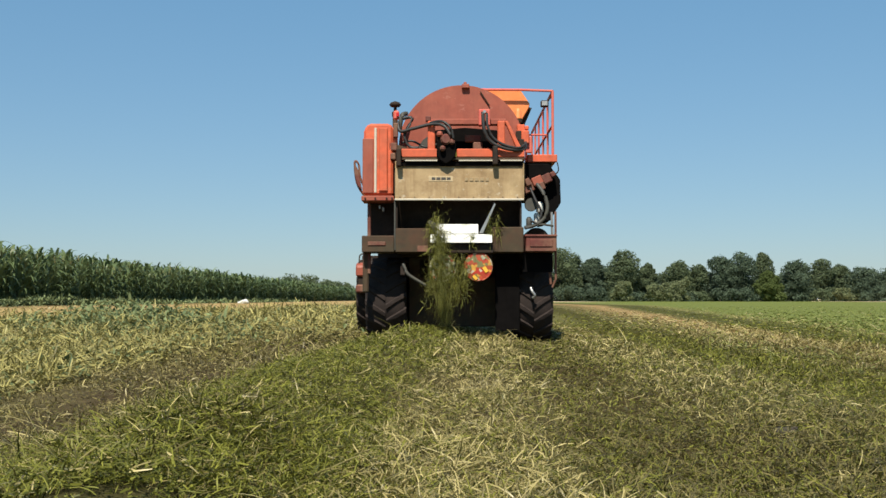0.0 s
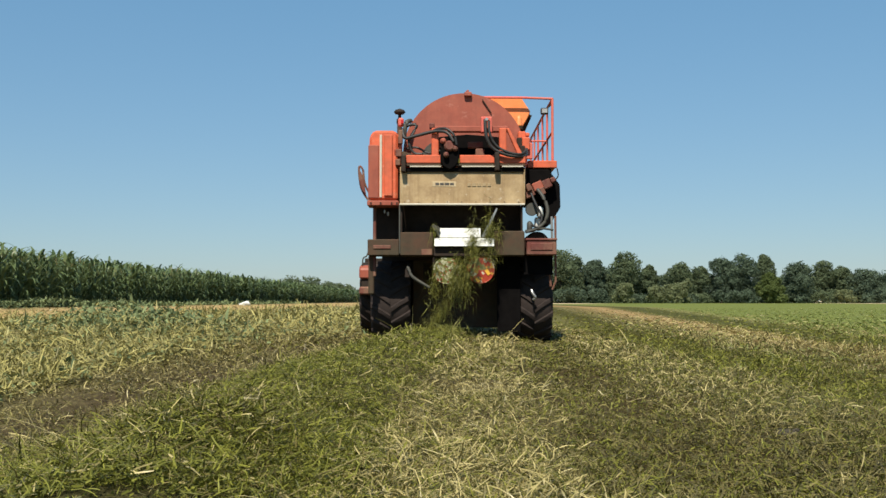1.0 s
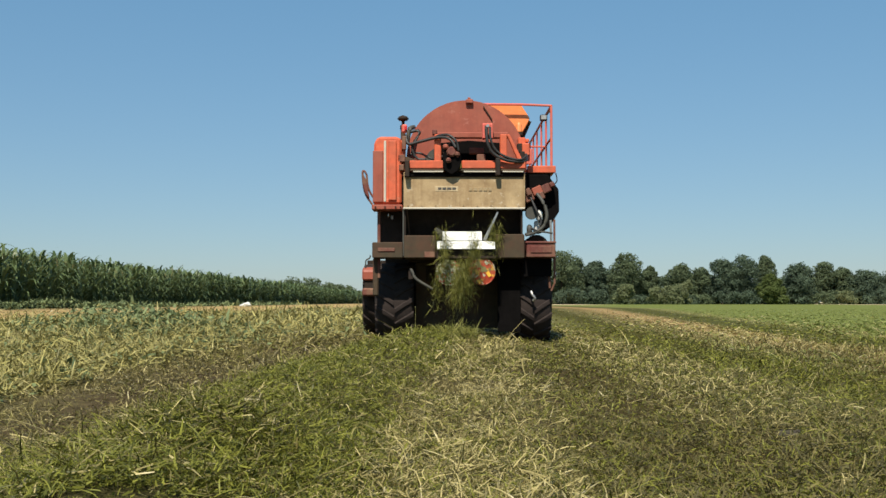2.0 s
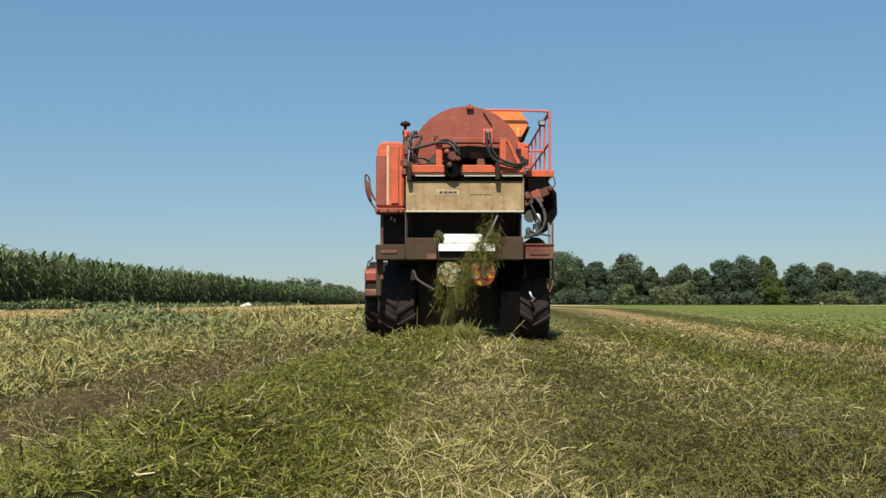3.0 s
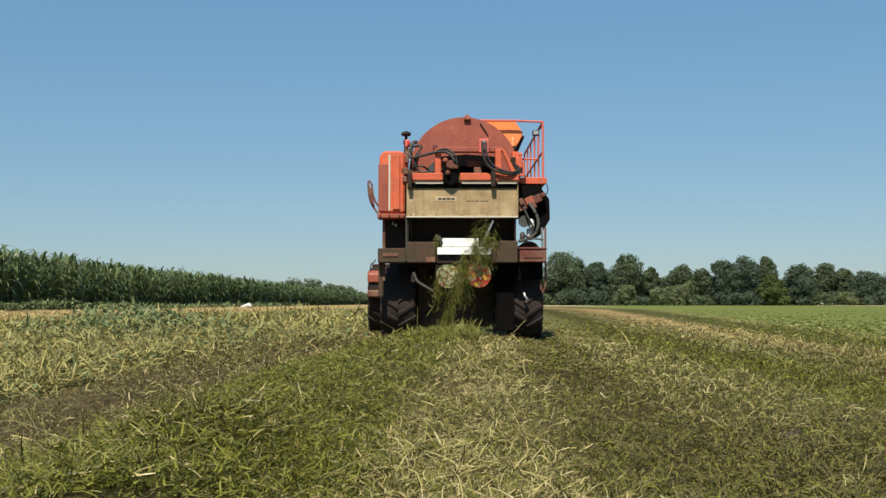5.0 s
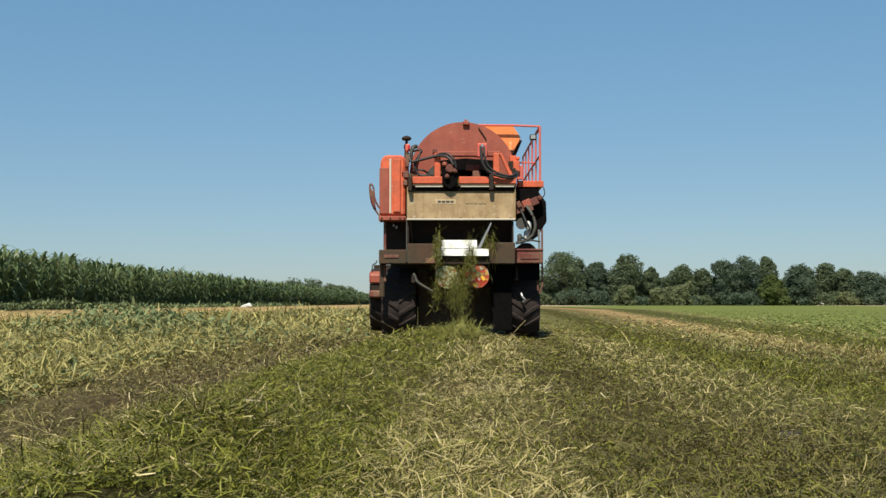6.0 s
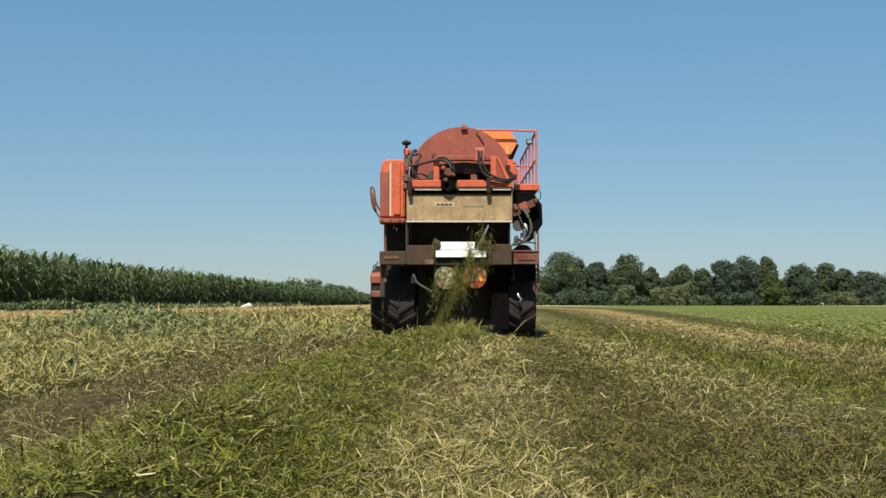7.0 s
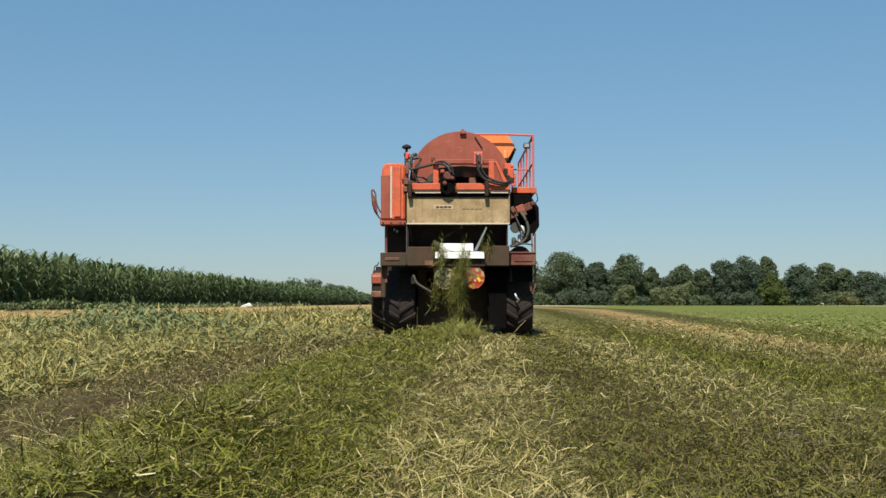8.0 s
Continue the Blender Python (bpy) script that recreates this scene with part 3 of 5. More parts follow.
    for x, w in ((0.09, 0.05), (0.16, 0.06), (0.24, 0.06), (0.32, 0.06), (0.40, 0.05)):
        part("worn_print_bar", boxes(((x, -0.052, 2.39), (x + w, -0.03, 2.44)), bevel=0.002), M_FADED, pan)
    for k in range(9):
        part("rivet", lathe([(-0.066, 0.0), (-0.066, 0.009), (-0.04, 0.009)], "y", 6, (-0.88 + k * 0.22, 0, 2.145)), M_RUST, pan)
    # frame over the panel
    fr = part("rear_frame", boxes(((-0.86, -0.06, 2.745), (-0.31, 0.06, 2.875)), ((-0.03, -0.06, 2.745), (0.51, 0.06, 2.875)), ((0.57, -0.06, 2.745), (0.99, 0.06, 2.86)), ((-0.9, 0.0, 2.70), (1.0, 0.1, 2.76))), M_ORANGE, h, "orange rear frame")
    part("frame_ledge", boxes(((-0.93, -0.095, 2.70), (0.98, 0.02, 2.735)), bevel=0.006), M_RUST, fr, "dark ledge over the panel")
    for x0, x1 in ((-0.80, -0.32), (0.0, 0.52), (0.62, 0.95)):
        part("ledge_strip", boxes(((x0, -0.104, 2.682), (x1, -0.092, 2.702)), bevel=0.002), M_EDGE, fr)
    # the ledge's shadow on the panel, made as a black strip
    part("ledge_shadow", boxes(((-0.94, -0.062, 2.612), (0.965, -0.036, 2.682)), bevel=0.004), M_SHADEBLACK, fr, "black strip for the ledge's shadow on the panel")
    part("frame_beam", boxes(((-0.50, 0.02, 3.25), (0.72, 0.16, 3.34))), M_BRICK, fr, "faded red cross beam")
    part("frame_post", boxes(((-0.465, -0.03, 2.86), (-0.355, 0.09, 3.30))), M_ORANGE, fr)
    part("frame_post", boxes(((0.585, -0.03, 2.84), (0.695, 0.09, 3.30))), M_ORANGE, fr)
    part("frame_brace", prism([(0.69, 3.30), (0.74, 3.30), (0.96, 2.86), (0.88, 2.86)], -0.02, 0.07), M_ORANGE, fr)
    part("frame_strut", prism([(-0.98, 2.95), (-0.92, 2.95), (-0.62, 2.86), (-0.62, 2.82), (-0.9, 2.82)], 0.05, 0.1), M_RUST, fr)
    part("frame_lug", boxes(((-0.5, 0.0, 3.3), (-0.42, 0.12, 3.38))), M_REDBOX, fr)
    # motor with its mount; the plate's black also carries the shadow round the motor
    mot = part("hydraulic_motor", lathe([(-0.2, 0.0), (-0.2, 0.06), (-0.17, 0.085), (-0.05, 0.09), (-0.02, 0.13), (0.1, 0.13)], "y", 10, (-0.19, 0, 3.0)), M_REDBOX, h, "dull red hydraulic motor", False)
    part("motor_mount", prism([(-0.33, 2.92), (-0.29, 3.12), (-0.10, 3.15), (-0.04, 2.92), (-0.05, 2.76), (-0.10, 2.69), (-0.19, 2.635), (-0.28, 2.69), (-0.33, 2.76)], -0.15, 0.05), M_SHADEBLACK, mot, "mount plate, black with the shadow round the motor")
    for lo, hi in (((-0.33, -0.2, 3.04), (-0.24, -0.1, 3.12)), ((-0.14, -0.22, 2.92), (-0.06, -0.1, 3.0)), ((-0.28, -0.24, 2.82), (-0.2, -0.1, 2.9))):
        part("motor_fitting", boxes((lo, hi), bevel=0.025), M_BRICK if lo[2] > 3 else M_REDBOX, mot)
    part("drive_box", boxes(((0.10, 0.2, 3.02), (0.34, 0.4, 3.12)), ((0.22, 0.12, 2.86), (0.36, 0.4, 3.0))), M_REDBOX, h, "dull red drive box")
    part("pin", boxes(((0.505, -0.19, 2.62), (0.58, 0.02, 2.90))), M_BLACK, fr)
    part("pin", boxes(((-0.93, -0.18, 2.60), (-0.86, 0.02, 2.86))), M_BLACK, fr)
    # clevis
    cl = part("clevis", boxes(((0.30, -0.1, 3.22), (0.35, 0.06, 3.46)), ((0.42, -0.1, 3.22), (0.47, 0.06, 3.46)), ((0.30, -0.02, 3.42), (0.47, 0.06, 3.48))), M_PINK, h, "red clevis bracket")
    part("clevis_bolt", lathe([(-0.14, 0.0), (-0.14, 0.025), (-0.08, 0.025)], "y", 8, (0.385, 0, 3.42)), M_STEEL, cl)
    # hoses
    part("hose", tube([(-0.92, 0.1, 3.3), (-0.88, 0.02, 3.15), (-0.7, -0.02, 3.18), (-0.4, -0.08, 3.24), (-0.22, -0.16, 3.2), (-0.12, -0.2, 3.05)], 0.026), M_HOSE, h, "black hydraulic hose", True)
    part("hose", tube([(-0.86, 0.14, 3.36), (-0.7, 0.1, 3.36), (-0.82, 0.05, 3.1), (-0.74, 0.04, 2.92), (-0.6, 0.02, 2.9)], 0.024), M_HOSE, h, "", True)
    part("hose", tube([(-0.45, 0.0, 3.27), (-0.25, -0.15, 3.27), (-0.12, -0.2, 3.16), (-0.08, -0.2, 3.0)], 0.02), M_HOSE, h, "", True)
    part("hose", tube([(0.36, -0.1, 3.42), (0.38, -0.13, 3.15), (0.47, -0.12, 2.98), (0.66, -0.12, 2.88), (0.85, -0.1, 2.85), (0.99, 0.0, 2.88), (1.02, 0.2, 3.0)], 0.028), M_HOSE, h, "", True)
    part("hose", tube([(0.42, -0.1, 3.40), (0.43, -0.14, 3.2), (0.52, -0.14, 3.02), (0.7, -0.14, 2.91), (0.9, -0.1, 2.88), (1.0, 0.0, 2.95)], 0.02), M_HOSE, h, "", True)
    part("hose", tube([(-0.33, 0.0, 2.95), (-0.5, 0.1, 2.92), (-0.7, 0.15, 3.02), (-0.86, 0.18, 3.0)], 0.018), M_HOSE, h, "", True)
    bea = part("flashing_beacon", lathe([(3.42, 0.06), (3.44, 0.055), (3.54, 0.05), (3.58, 0.035), (3.60, 0.0)], "z", 14, (0.93, 0.55, 0)), M_HOPPER, h, "orange flashing beacon", True)
    part("beacon_base", lathe([(3.30, 0.025), (3.36, 0.025), (3.37, 0.065), (3.42, 0.065)], "z", 14, (0.93, 0.55, 0)), M_BLACK, bea)
    # fittings between hopper and platform
    part("side_valve", boxes(((0.90, 0.3, 3.18), (1.02, 0.5, 3.3)), ((0.96, 0.25, 3.0), (1.08, 0.45, 3.2)), ((1.02, 0.3, 3.22), (1.08, 0.4, 3.28))), M_ORANGE, h, "orange valve block")
    part("valve_body", boxes(((0.88, 0.28, 3.05), (0.97, 0.4, 3.2)), ((0.92, 0.2, 2.92), (1.0, 0.35, 3.06))), M_BLACK, h)
    part("marker_plate", boxes(((1.03, 0.32, 2.86), (1.13, 0.36, 3.12)), bevel=0.02), M_PINK, h)
    # platform and railing
    plat = part("platform", boxes(((1.06, 0.5, 2.76), (1.53, 5.2, 2.82)), ((1.06, 0.48, 2.74), (1.53, 0.53, 2.86))), M_ORANGE, h, "orange side platform")
    rail = part("railing", tube([(1.50, 0.87, 2.82), (1.50, 0.87, 3.925)], 0.022, 8), M_PINK, h, "faded red tubular railing")
    for y in (1.75, 2.6, 3.5, 4.3, 5.1):
        part("rail_post", tube([(1.50, y, 2.82), (1.50, y, 3.925)], 0.019, 8), M_PINK, rail)
    part("top_rail", tube([(1.50, 0.87, 3.925), (1.50, 5.1, 3.925)], 0.02, 8), M_BRICK, rail)
    part("mid_rail", tube([(1.50, 0.87, 3.38), (1.50, 5.1, 3.38)], 0.018, 8), M_BRICK, rail)
    part("end_rail", tube([(0.35, 0.87, 3.95), (1.0, 0.87, 3.945), (1.50, 0.87, 3.925)], 0.02, 8, smooth_path=False), M_PINK, rail)
    part("low_end_rail", tube([(1.05, 1.75, 3.36), (1.50, 1.75, 3.36)], 0.016, 8), M_PINK, rail)
    part("inner_post", tube([(1.14, 1.75, 2.82), (1.14, 1.75, 3.4)], 0.018, 8), M_PINK, rail)
    wl = part("work_lamp", boxes(((1.31, 0.82, 3.67), (1.43, 0.92, 3.77))), M_BLACK, h, "small black work lamp")
    part("lamp_glass", boxes(((1.325, 0.812, 3.685), (1.415, 0.822, 3.755)), bevel=0.003), M_LENS, wl)
    part("lamp_arm", tube([(1.4, 0.87, 3.75), (1.5, 0.87, 3.85)], 0.012, 6), M_BLACK, wl)
    # dark machinery under the platform
    part("side_housing", prism([(1.0, 2.70), (1.38, 2.70), (1.56, 2.46), (1.57, 2.10), (1.40, 1.82), (1.30, 1.80), (1.34, 2.0), (1.30, 2.2), (1.0, 2.25)], 0.35, 1.6, bevel=0.015), M_SHADEBLACK, h, "black angular side housing")
    part("platform_leg", boxes(((1.05, 0.55, 2.2), (1.45, 1.6, 2.78))), M_BLACK, h)
    vb = part("valve_block", boxes(bevel=0.01), M_REDBOX, h, "rusty red valve block")
    tilt = Matrix.Translation((1.22, 0.2, 2.40)) @ pose(0, 0, 0, 0, -24, 0)
    for lo, hi in (((-0.26, -0.05, -0.09), (-0.1, 0.12, 0.06)), ((-0.1, -0.08, -0.04), (0.06, 0.12, 0.09)), ((0.06, -0.04, -0.07), (0.2, 0.12, 0.07)), ((0.2, -0.06, -0.02), (0.28, 0.12, 0.06)), ((-0.2, -0.1, 0.0), (-0.12, 0.0, 0.12)), ((-0.02, -0.1, -0.14), (0.05, 0.04, -0.02))):
        part("valve_section", box(bmesh.new(), lo, hi, 0.012, tilt), M_REDBOX if hi[0] != 0.06 else M_BRICK, vb)
    part("hose", tube([(1.18, 0.1, 2.36), (1.28, 0.02, 2.2), (1.33, 0.0, 2.0), (1.27, 0.0, 1.82), (1.12, 0.02, 1.72), (1.0, 0.1, 1.70)], 0.028), M_GREY, h, "grey hydraulic hose", True)
    part("hose", tube([(1.08, 0.1, 2.3), (1.16, 0.04, 2.1), (1.24, 0.02, 1.92), (1.18, 0.0, 1.76), (1.08, 0.0, 1.8)], 0.02), M_HOSE, h, "", True)
    part("pulley", lathe([(0.0, 0.03), (0.0, 0.10), (0.03, 0.085), (0.05, 0.085), (0.08, 0.10), (0.1, 0.03)], "y", 20, (1.10, 0.12, 2.05)), M_GREY, h, "dusty grey belt pulley", False)
    part("white_canister", lathe([(1.74, 0.03), (1.76, 0.045), (1.90, 0.045), (1.93, 0.03)], "z", 14, (1.19, 0.25, 0)), M_WHITE, h, "white canister", True)
    part("filter_bowl", lathe([(1.93, 0.03), (1.95, 0.055), (2.07, 0.05), (2.1, 0.02)], "z", 12, (1.23, 0.2, 0)), M_WHITE, h, "small white filter bowl", True)
    part("white_canister", lathe([(1.70, 0.03), (1.72, 0.045), (1.84, 0.045), (1.87, 0.02)], "z", 12, (1.07, 0.22, 0)), M_GREY, h, "", True)
    part("air_duct", tube([(-0.90, 0.22, 3.18), (-0.885, 0.2, 3.32), (-0.86, 0.22, 3.43), (-0.80, 0.32, 3.47)], 0.036, 10), M_GREY, h, "grey ribbed air duct", True)
    # made-up bent bar that supplies the bright glint beside the wheel
    part("glint_bar", tube([(1.10, 0.33, 0.80), (1.12, 0.30, 0.74), (1.16, 0.30, 0.68), (1.13, 0.33, 0.64)], 0.022, 8), M_STEEL, h, "bent steel bar added for the glint by the right wheel", True)
    part("pipe_bundle", tube([(1.0, 0.05, 1.68), (1.2, 0.0, 1.74), (1.42, 0.05, 1.72)], 0.016), M_GREY, h, "", True)
    part("rear_guard", tube([(1.42, 0.3, 1.95), (1.43, 0.3, 1.6)], 0.02, 8), M_STEEL, h)
    part("lower_drum", lathe([(0.4, 0.18), (0.42, 0.2), (1.6, 0.2)], "y", 24, (1.2, 0, 1.52)), M_BLACK, h)
    part("chain_guard", tube([(1.53, 0.5, 2.74), (1.55, 0.5, 2.62), (1.50, 0.5, 2.55)], 0.01, 6), M_HOSE, h, "", True)
    # box below the cabinet
    part("belt_case", boxes(((-1.36, 0.35, 1.55), (-0.98, 2.6, 2.1))), M_BLACK, h, "black belt case")
    part("case_corner", boxes(((-0.97, -0.03, 1.35), (-0.945, 0.3, 2.12)), bevel=0.005), M_GREY, h)
    part("cable_clip", boxes(((-1.17, 0.3, 1.96), (-1.13, 0.35, 2.03)), ((-1.22, 0.3, 2.0), (-1.19, 0.35, 2.06))), M_STEEL, h)
    part("side_post", boxes(((-1.38, 0.12, 1.0), (-1.33, 0.2, 2.1))), M_REDBOX, h)
    # discharge mouth
    part("mouth_back", prism([(0.62, 1.45), (0.66, 1.45), (0.36, 2.12), (0.30, 2.12)], -0.94, 0.94, "x", 0.004), M_BLACK, h, "dusty grey discharge plate")
    for x in (-0.945, 0.92):
        part("mouth_side", boxes(((x, 0.0, 1.4), (x + 0.025, 0.7, 2.1)), bevel=0.004), M_BLACK, h)
    bum = part("rear_beam", boxes(((-0.95, -0.03, 1.32), (-0.44, 0.5, 1.68))), M_RUST, h, "dusty brown rear beam")
    part("beam_plate", boxes(((0.50, -0.03, 1.32), (0.97, 0.5, 1.70))), M_RUST, bum, "dusty brown plate")
    part("beam_end", boxes(((-1.45, -0.06, 1.32), (-0.965, 0.42, 1.57))), M_RUST, bum, "dusty brown beam end")
    lampl = part("tail_lamp", boxes(((-1.36, -0.075, 1.42), (-1.09, -0.05, 1.48))), M_REDBOX, bum, "dark red tail lamp")
    part("beam_end", boxes(((1.0, -0.06, 1.33), (1.46, 0.5, 1.57)), ((0.98, -0.08, 1.55), (1.47, 0.1, 1.585))), M_REDBOX, bum, "dull red beam end")
    part("tail_lamp", boxes(((1.06, -0.075, 1.40), (1.40, -0.05, 1.51))), M_REDBOX, bum, "dark red tail lamp")
    part("beam_patch", boxes(((-0.62, -0.04, 1.33), (-0.46, -0.022, 1.42)), bevel=0.004), M_REDBOX, bum, "worn red patch")
    # white chute
    ch = part("chute", prism([(-0.02, 1.745), (0.0, 1.74), (-0.12, 1.588), (-0.15, 1.593)], -0.34, 0.29, "x", 0.004), M_WHITE, h, "white sheet-metal chute")
    part("chute_lip", prism([(-0.16, 1.585), (-0.13, 1.575), (-0.24, 1.45), (-0.28, 1.45), (-0.21, 1.565)], -0.42, 0.49, "x", 0.006), M_WHITE, ch, "white chute lip")
    part("chute_under", boxes(((-0.43, -0.2, 1.30), (0.51, 0.62, 1.44))), M_BLACK, ch, "black strip below the lip")
    part("chute_cheek", prism([(-0.35, 1.6), (-0.33, 1.74), (-0.44, 1.80), (-0.46, 1.76)], -0.16, -0.1, bevel=0.005), M_GREY, ch)
    part("guide_bar", prism([(0.30, 1.60), (0.36, 1.60), (0.55, 2.03), (0.53, 2.05)], -0.16, -0.13, bevel=0.005), M_STEEL, ch, "worn steel slanted guide bar")
    # marker discs below the chute
    sign_disc(h, (-0.235, -0.16, 1.085), 0.205, M_CAKED, "round marker disc caked with vines", 3)
    sign_disc(h, (0.285, -0.16, 1.10), 0.215, M_FOIL, "round red and yellow marker disc", 4)
    part("disc_bracket", boxes(((-0.26, -0.12, 1.05), (-0.2, 0.0, 1.4)), ((0.26, -0.12, 1.05), (0.32, 0.0, 1.4)), ((-0.45, 0.0, 1.0), (0.5, 0.06, 1.3))), M_BLACK, h)
    # steering arm, and sheets added for the shade at the wheels and underneath
    part("steering_arm", tube([(-0.84, 0.12, 1.16), (-0.78, 0.10, 1.02), (-0.70, 0.1, 0.95), (-0.48, 0.1, 0.82)], 0.026), M_GREY, h, "grey steering arm", True)
    part("arm_plate", boxes(((-0.88, 0.12, 0.98), (-0.80, 0.2, 1.14))), M_BLACK, h)
    # black sheet put where the right wheel's inner half lies in deep shade
    part("wheel_shade_sheet", boxes(((0.56, 0.345, 0.14), (0.93, 0.36, 1.325)), bevel=0.006), M_SHADEBLACK, h, "black sheet for the deep shade at the right wheel")
    # added to keep the sun off the right tyre's upper part
    part("skirt", boxes(((0.97, 0.16, 1.03), (1.42, 0.18, 1.325)), bevel=0.005), M_SHADEBLACK, h, "black skirt added below the beam to shade the tyre")
    # dark plates added to close off light and give the underside its deep shade
    part("belly_shade_plate", boxes(((-0.9, 0.55, 1.28), (1.4, 2.4, 1.33)), bevel=0.006), M_BLACK, h, "black plate added to darken the underside")
    part("rear_shade_plate", boxes(((-0.78, 0.9, 0.19), (0.84, 0.95, 1.3)), bevel=0.01), M_RUST, h, "dark brown plate added for the shade behind the chute")
    for x0, x1 in ((-1.34, -0.55), (0.55, 1.4)):
        part("inner_shade_plate", boxes(((x0, 1.9, 0.72), (x1, 2.0, 1.5))), M_BLACK, h)
    part("side_bar", tube([(1.47, 0.2, 1.95), (1.47, 0.2, 0.92), (1.42, 0.22, 0.8)], 0.018, 8, smooth_path=False), M_REDBOX, h)
    part("side_bar", tube([(1.36, 0.2, 1.32), (1.40, 0.25, 0.85)], 0.02, 8), M_REDBOX, h)
    part("side_bar", boxes(((-1.45, 0.12, 0.72), (-1.36, 0.2, 1.33)), bevel=0.02), M_RUST, h)
    # handrail by the front ladder
    part("ladder_rail", tube([(-1.42, 2.66, 2.20), (-1.62, 2.66, 2.42), (-1.76, 2.66, 2.66), (-1.80, 2.66, 3.02), (-1.73, 2.66, 2.98), (-1.70, 2.66, 2.75), (-1.60, 2.66, 2.55), (-1.42, 2.66, 2.42)], 0.02), M_REDBOX, h, "thin dark red ladder handrail", True)
    part("mirror", prism([(-1.815, 3.03), (-1.735, 2.88), (-1.665, 2.52), (-1.74, 2.60), (-1.80, 2.80)], 2.61, 2.64, bevel=0.006), M_REDBOX, h, "dark red slanted side mirror")
    # front axle, fender, ladder landing
    # orange fender given the darker red paint to carry its partial shade
    fen = part("front_fender", prism([(4.3, 1.05), (4.3, 1.25), (4.42, 1.32), (6.0, 1.32), (6.0, 1.05)], -1.92, -1.30, "x", 0.03), M_BRICK, h, "orange front fender")
    part("fender_step", boxes(((-1.92, 4.3, 0.74), (-1.35, 4.5, 0.90)), bevel=0.03), M_REDBOX, fen, "dull red step")
    part("fender_hanger", boxes(((-1.88, 4.35, 0.88), (-1.40, 4.4, 1.06))), M_BLACK, fen)
    part("fender_rail", tube([(-1.86, 4.4, 1.30), (-1.85, 4.4, 1.45), (-1.78, 4.4, 1.50), (-1.76, 4.4, 1.56)], 0.015, 6), M_GREY, fen, "", True)
    part("front_fender", prism([(4.3, 1.05), (4.3, 1.25), (4.42, 1.32), (6.0, 1.32), (6.0, 1.05)], 1.00, 1.50, "x", 0.03), M_ORANGE, h, "orange front fender")
    part("front_axle", boxes(((-1.5, 5.05, 0.6), (1.3, 5.3, 0.85))), M_BLACK, h)
    part("front_bridge", boxes(((-1.9, 5.55, 1.1), (1.3, 6.3, 1.5))), M_BLACK, h)
    wheels = [tyre("rear_wheel", 0.66, 0.64, 0.34, 16, h, (-1.12, 1.05, 0.63)), tyre("rear_wheel", 0.66, 0.60, 0.34, 16, h, (1.16, 1.05, 0.62)),
              tyre("front_wheel", 0.72, 0.55, 0.38, 18, h, (-1.66, 5.2, 0.70)), tyre("front_wheel", 0.72, 0.50, 0.38, 18, h, (1.25, 5.2, 0.70))]
    return h, wheels


HARVESTER, WHEELS = harvester()


# ---- vegetation ----
def ribbons(base, heading, length, width, rise, droop, twist=None):
    """Bent, tapering blades as arrays: 5 points and 3 triangles each."""
    n = len(base)
    d = np.stack([np.cos(heading), np.sin(heading), np.zeros(n)], 1)
    s = np.stack([-np.sin(heading), np.cos(heading), np.zeros(n)], 1)
    if twist is not None:
        s = s * np.cos(twist)[:, None] + np.array([0, 0, 1.0]) * np.sin(twist)[:, None]
    L = length[:, None]
    up = np.array([0, 0, 1.0])
    mid = base + d * (L * 0.5 * np.cos(rise)[:, None]) + up * (L * 0.5 * np.sin(rise)[:, None])
    tip = mid + d * (L * 0.5 * np.cos(rise - droop)[:, None]) + up * (L * 0.5 * np.sin(rise - droop)[:, None])
    w = width[:, None] / 2
    v = np.stack([base - s * w, base + s * w, mid - s * w * 0.85, mid + s * w * 0.85, tip], 1)
    i = (np.arange(n) * 5)[:, None]
    t = np.concatenate([i + np.array([0, 1, 3]), i + np.array([0, 3, 2]), i + np.array([2, 3, 4])], 1).reshape(-1, 3)
    return v.reshape(-1, 3), t


def stems(base, heading, length, width, rise, curl, sag, roll, segs=3):
    """Lying stems that curl and sag, of even width, as arrays; one segment makes a chopped bit."""
    n, p, v = len(base), base.copy(), []
    for k in range(segs + 1):
        h, pitch = heading + curl * (k / segs - 0.5), rise - sag * k / segs
        side = np.stack([-np.sin(h) * np.cos(roll), np.cos(h) * np.cos(roll), np.sin(roll)], 1) * (width / 2 * (1 if k < segs else 0.6))[:, None]
        v += [p - side, p + side]
        p = p + np.stack([np.cos(h) * np.cos(pitch), np.sin(h) * np.cos(pitch), np.sin(pitch)], 1) * (length / segs)[:, None]
        p[:, 2] = np.maximum(p[:, 2], base[:, 2] - 0.012)
    i = (np.arange(n) * 2 * (segs + 1))[:, None]
    t = np.concatenate([i + np.array(q) + 2 * k for k in range(segs) for q in ((0, 1, 3), (0, 3, 2))], 1).reshape(-1, 3)
    return np.stack(v, 1).reshape(-1, 3), t


def strew(n, y0, y1, half, seed):
    """Places spread over a stretch of field, thinner with distance."""
    g = np.random.default_rng(seed)
    y = 1 / (1 / y0 + g.random(n) * (1 / y1 - 1 / y0))
    x = (g.random(n) * 2 - 1) * (half * y + 0.6) * (1 + 0.7 * g.random(n) ** 6)
    return x, y, g


def spread(n, y0, y1, half, seed):
    """Places spread evenly over a rectangle of field."""
    g = np.random.default_rng(seed)
    return (g.random(n) * 2 - 1) * half, y0 + g.random(n) * (y1 - y0), g


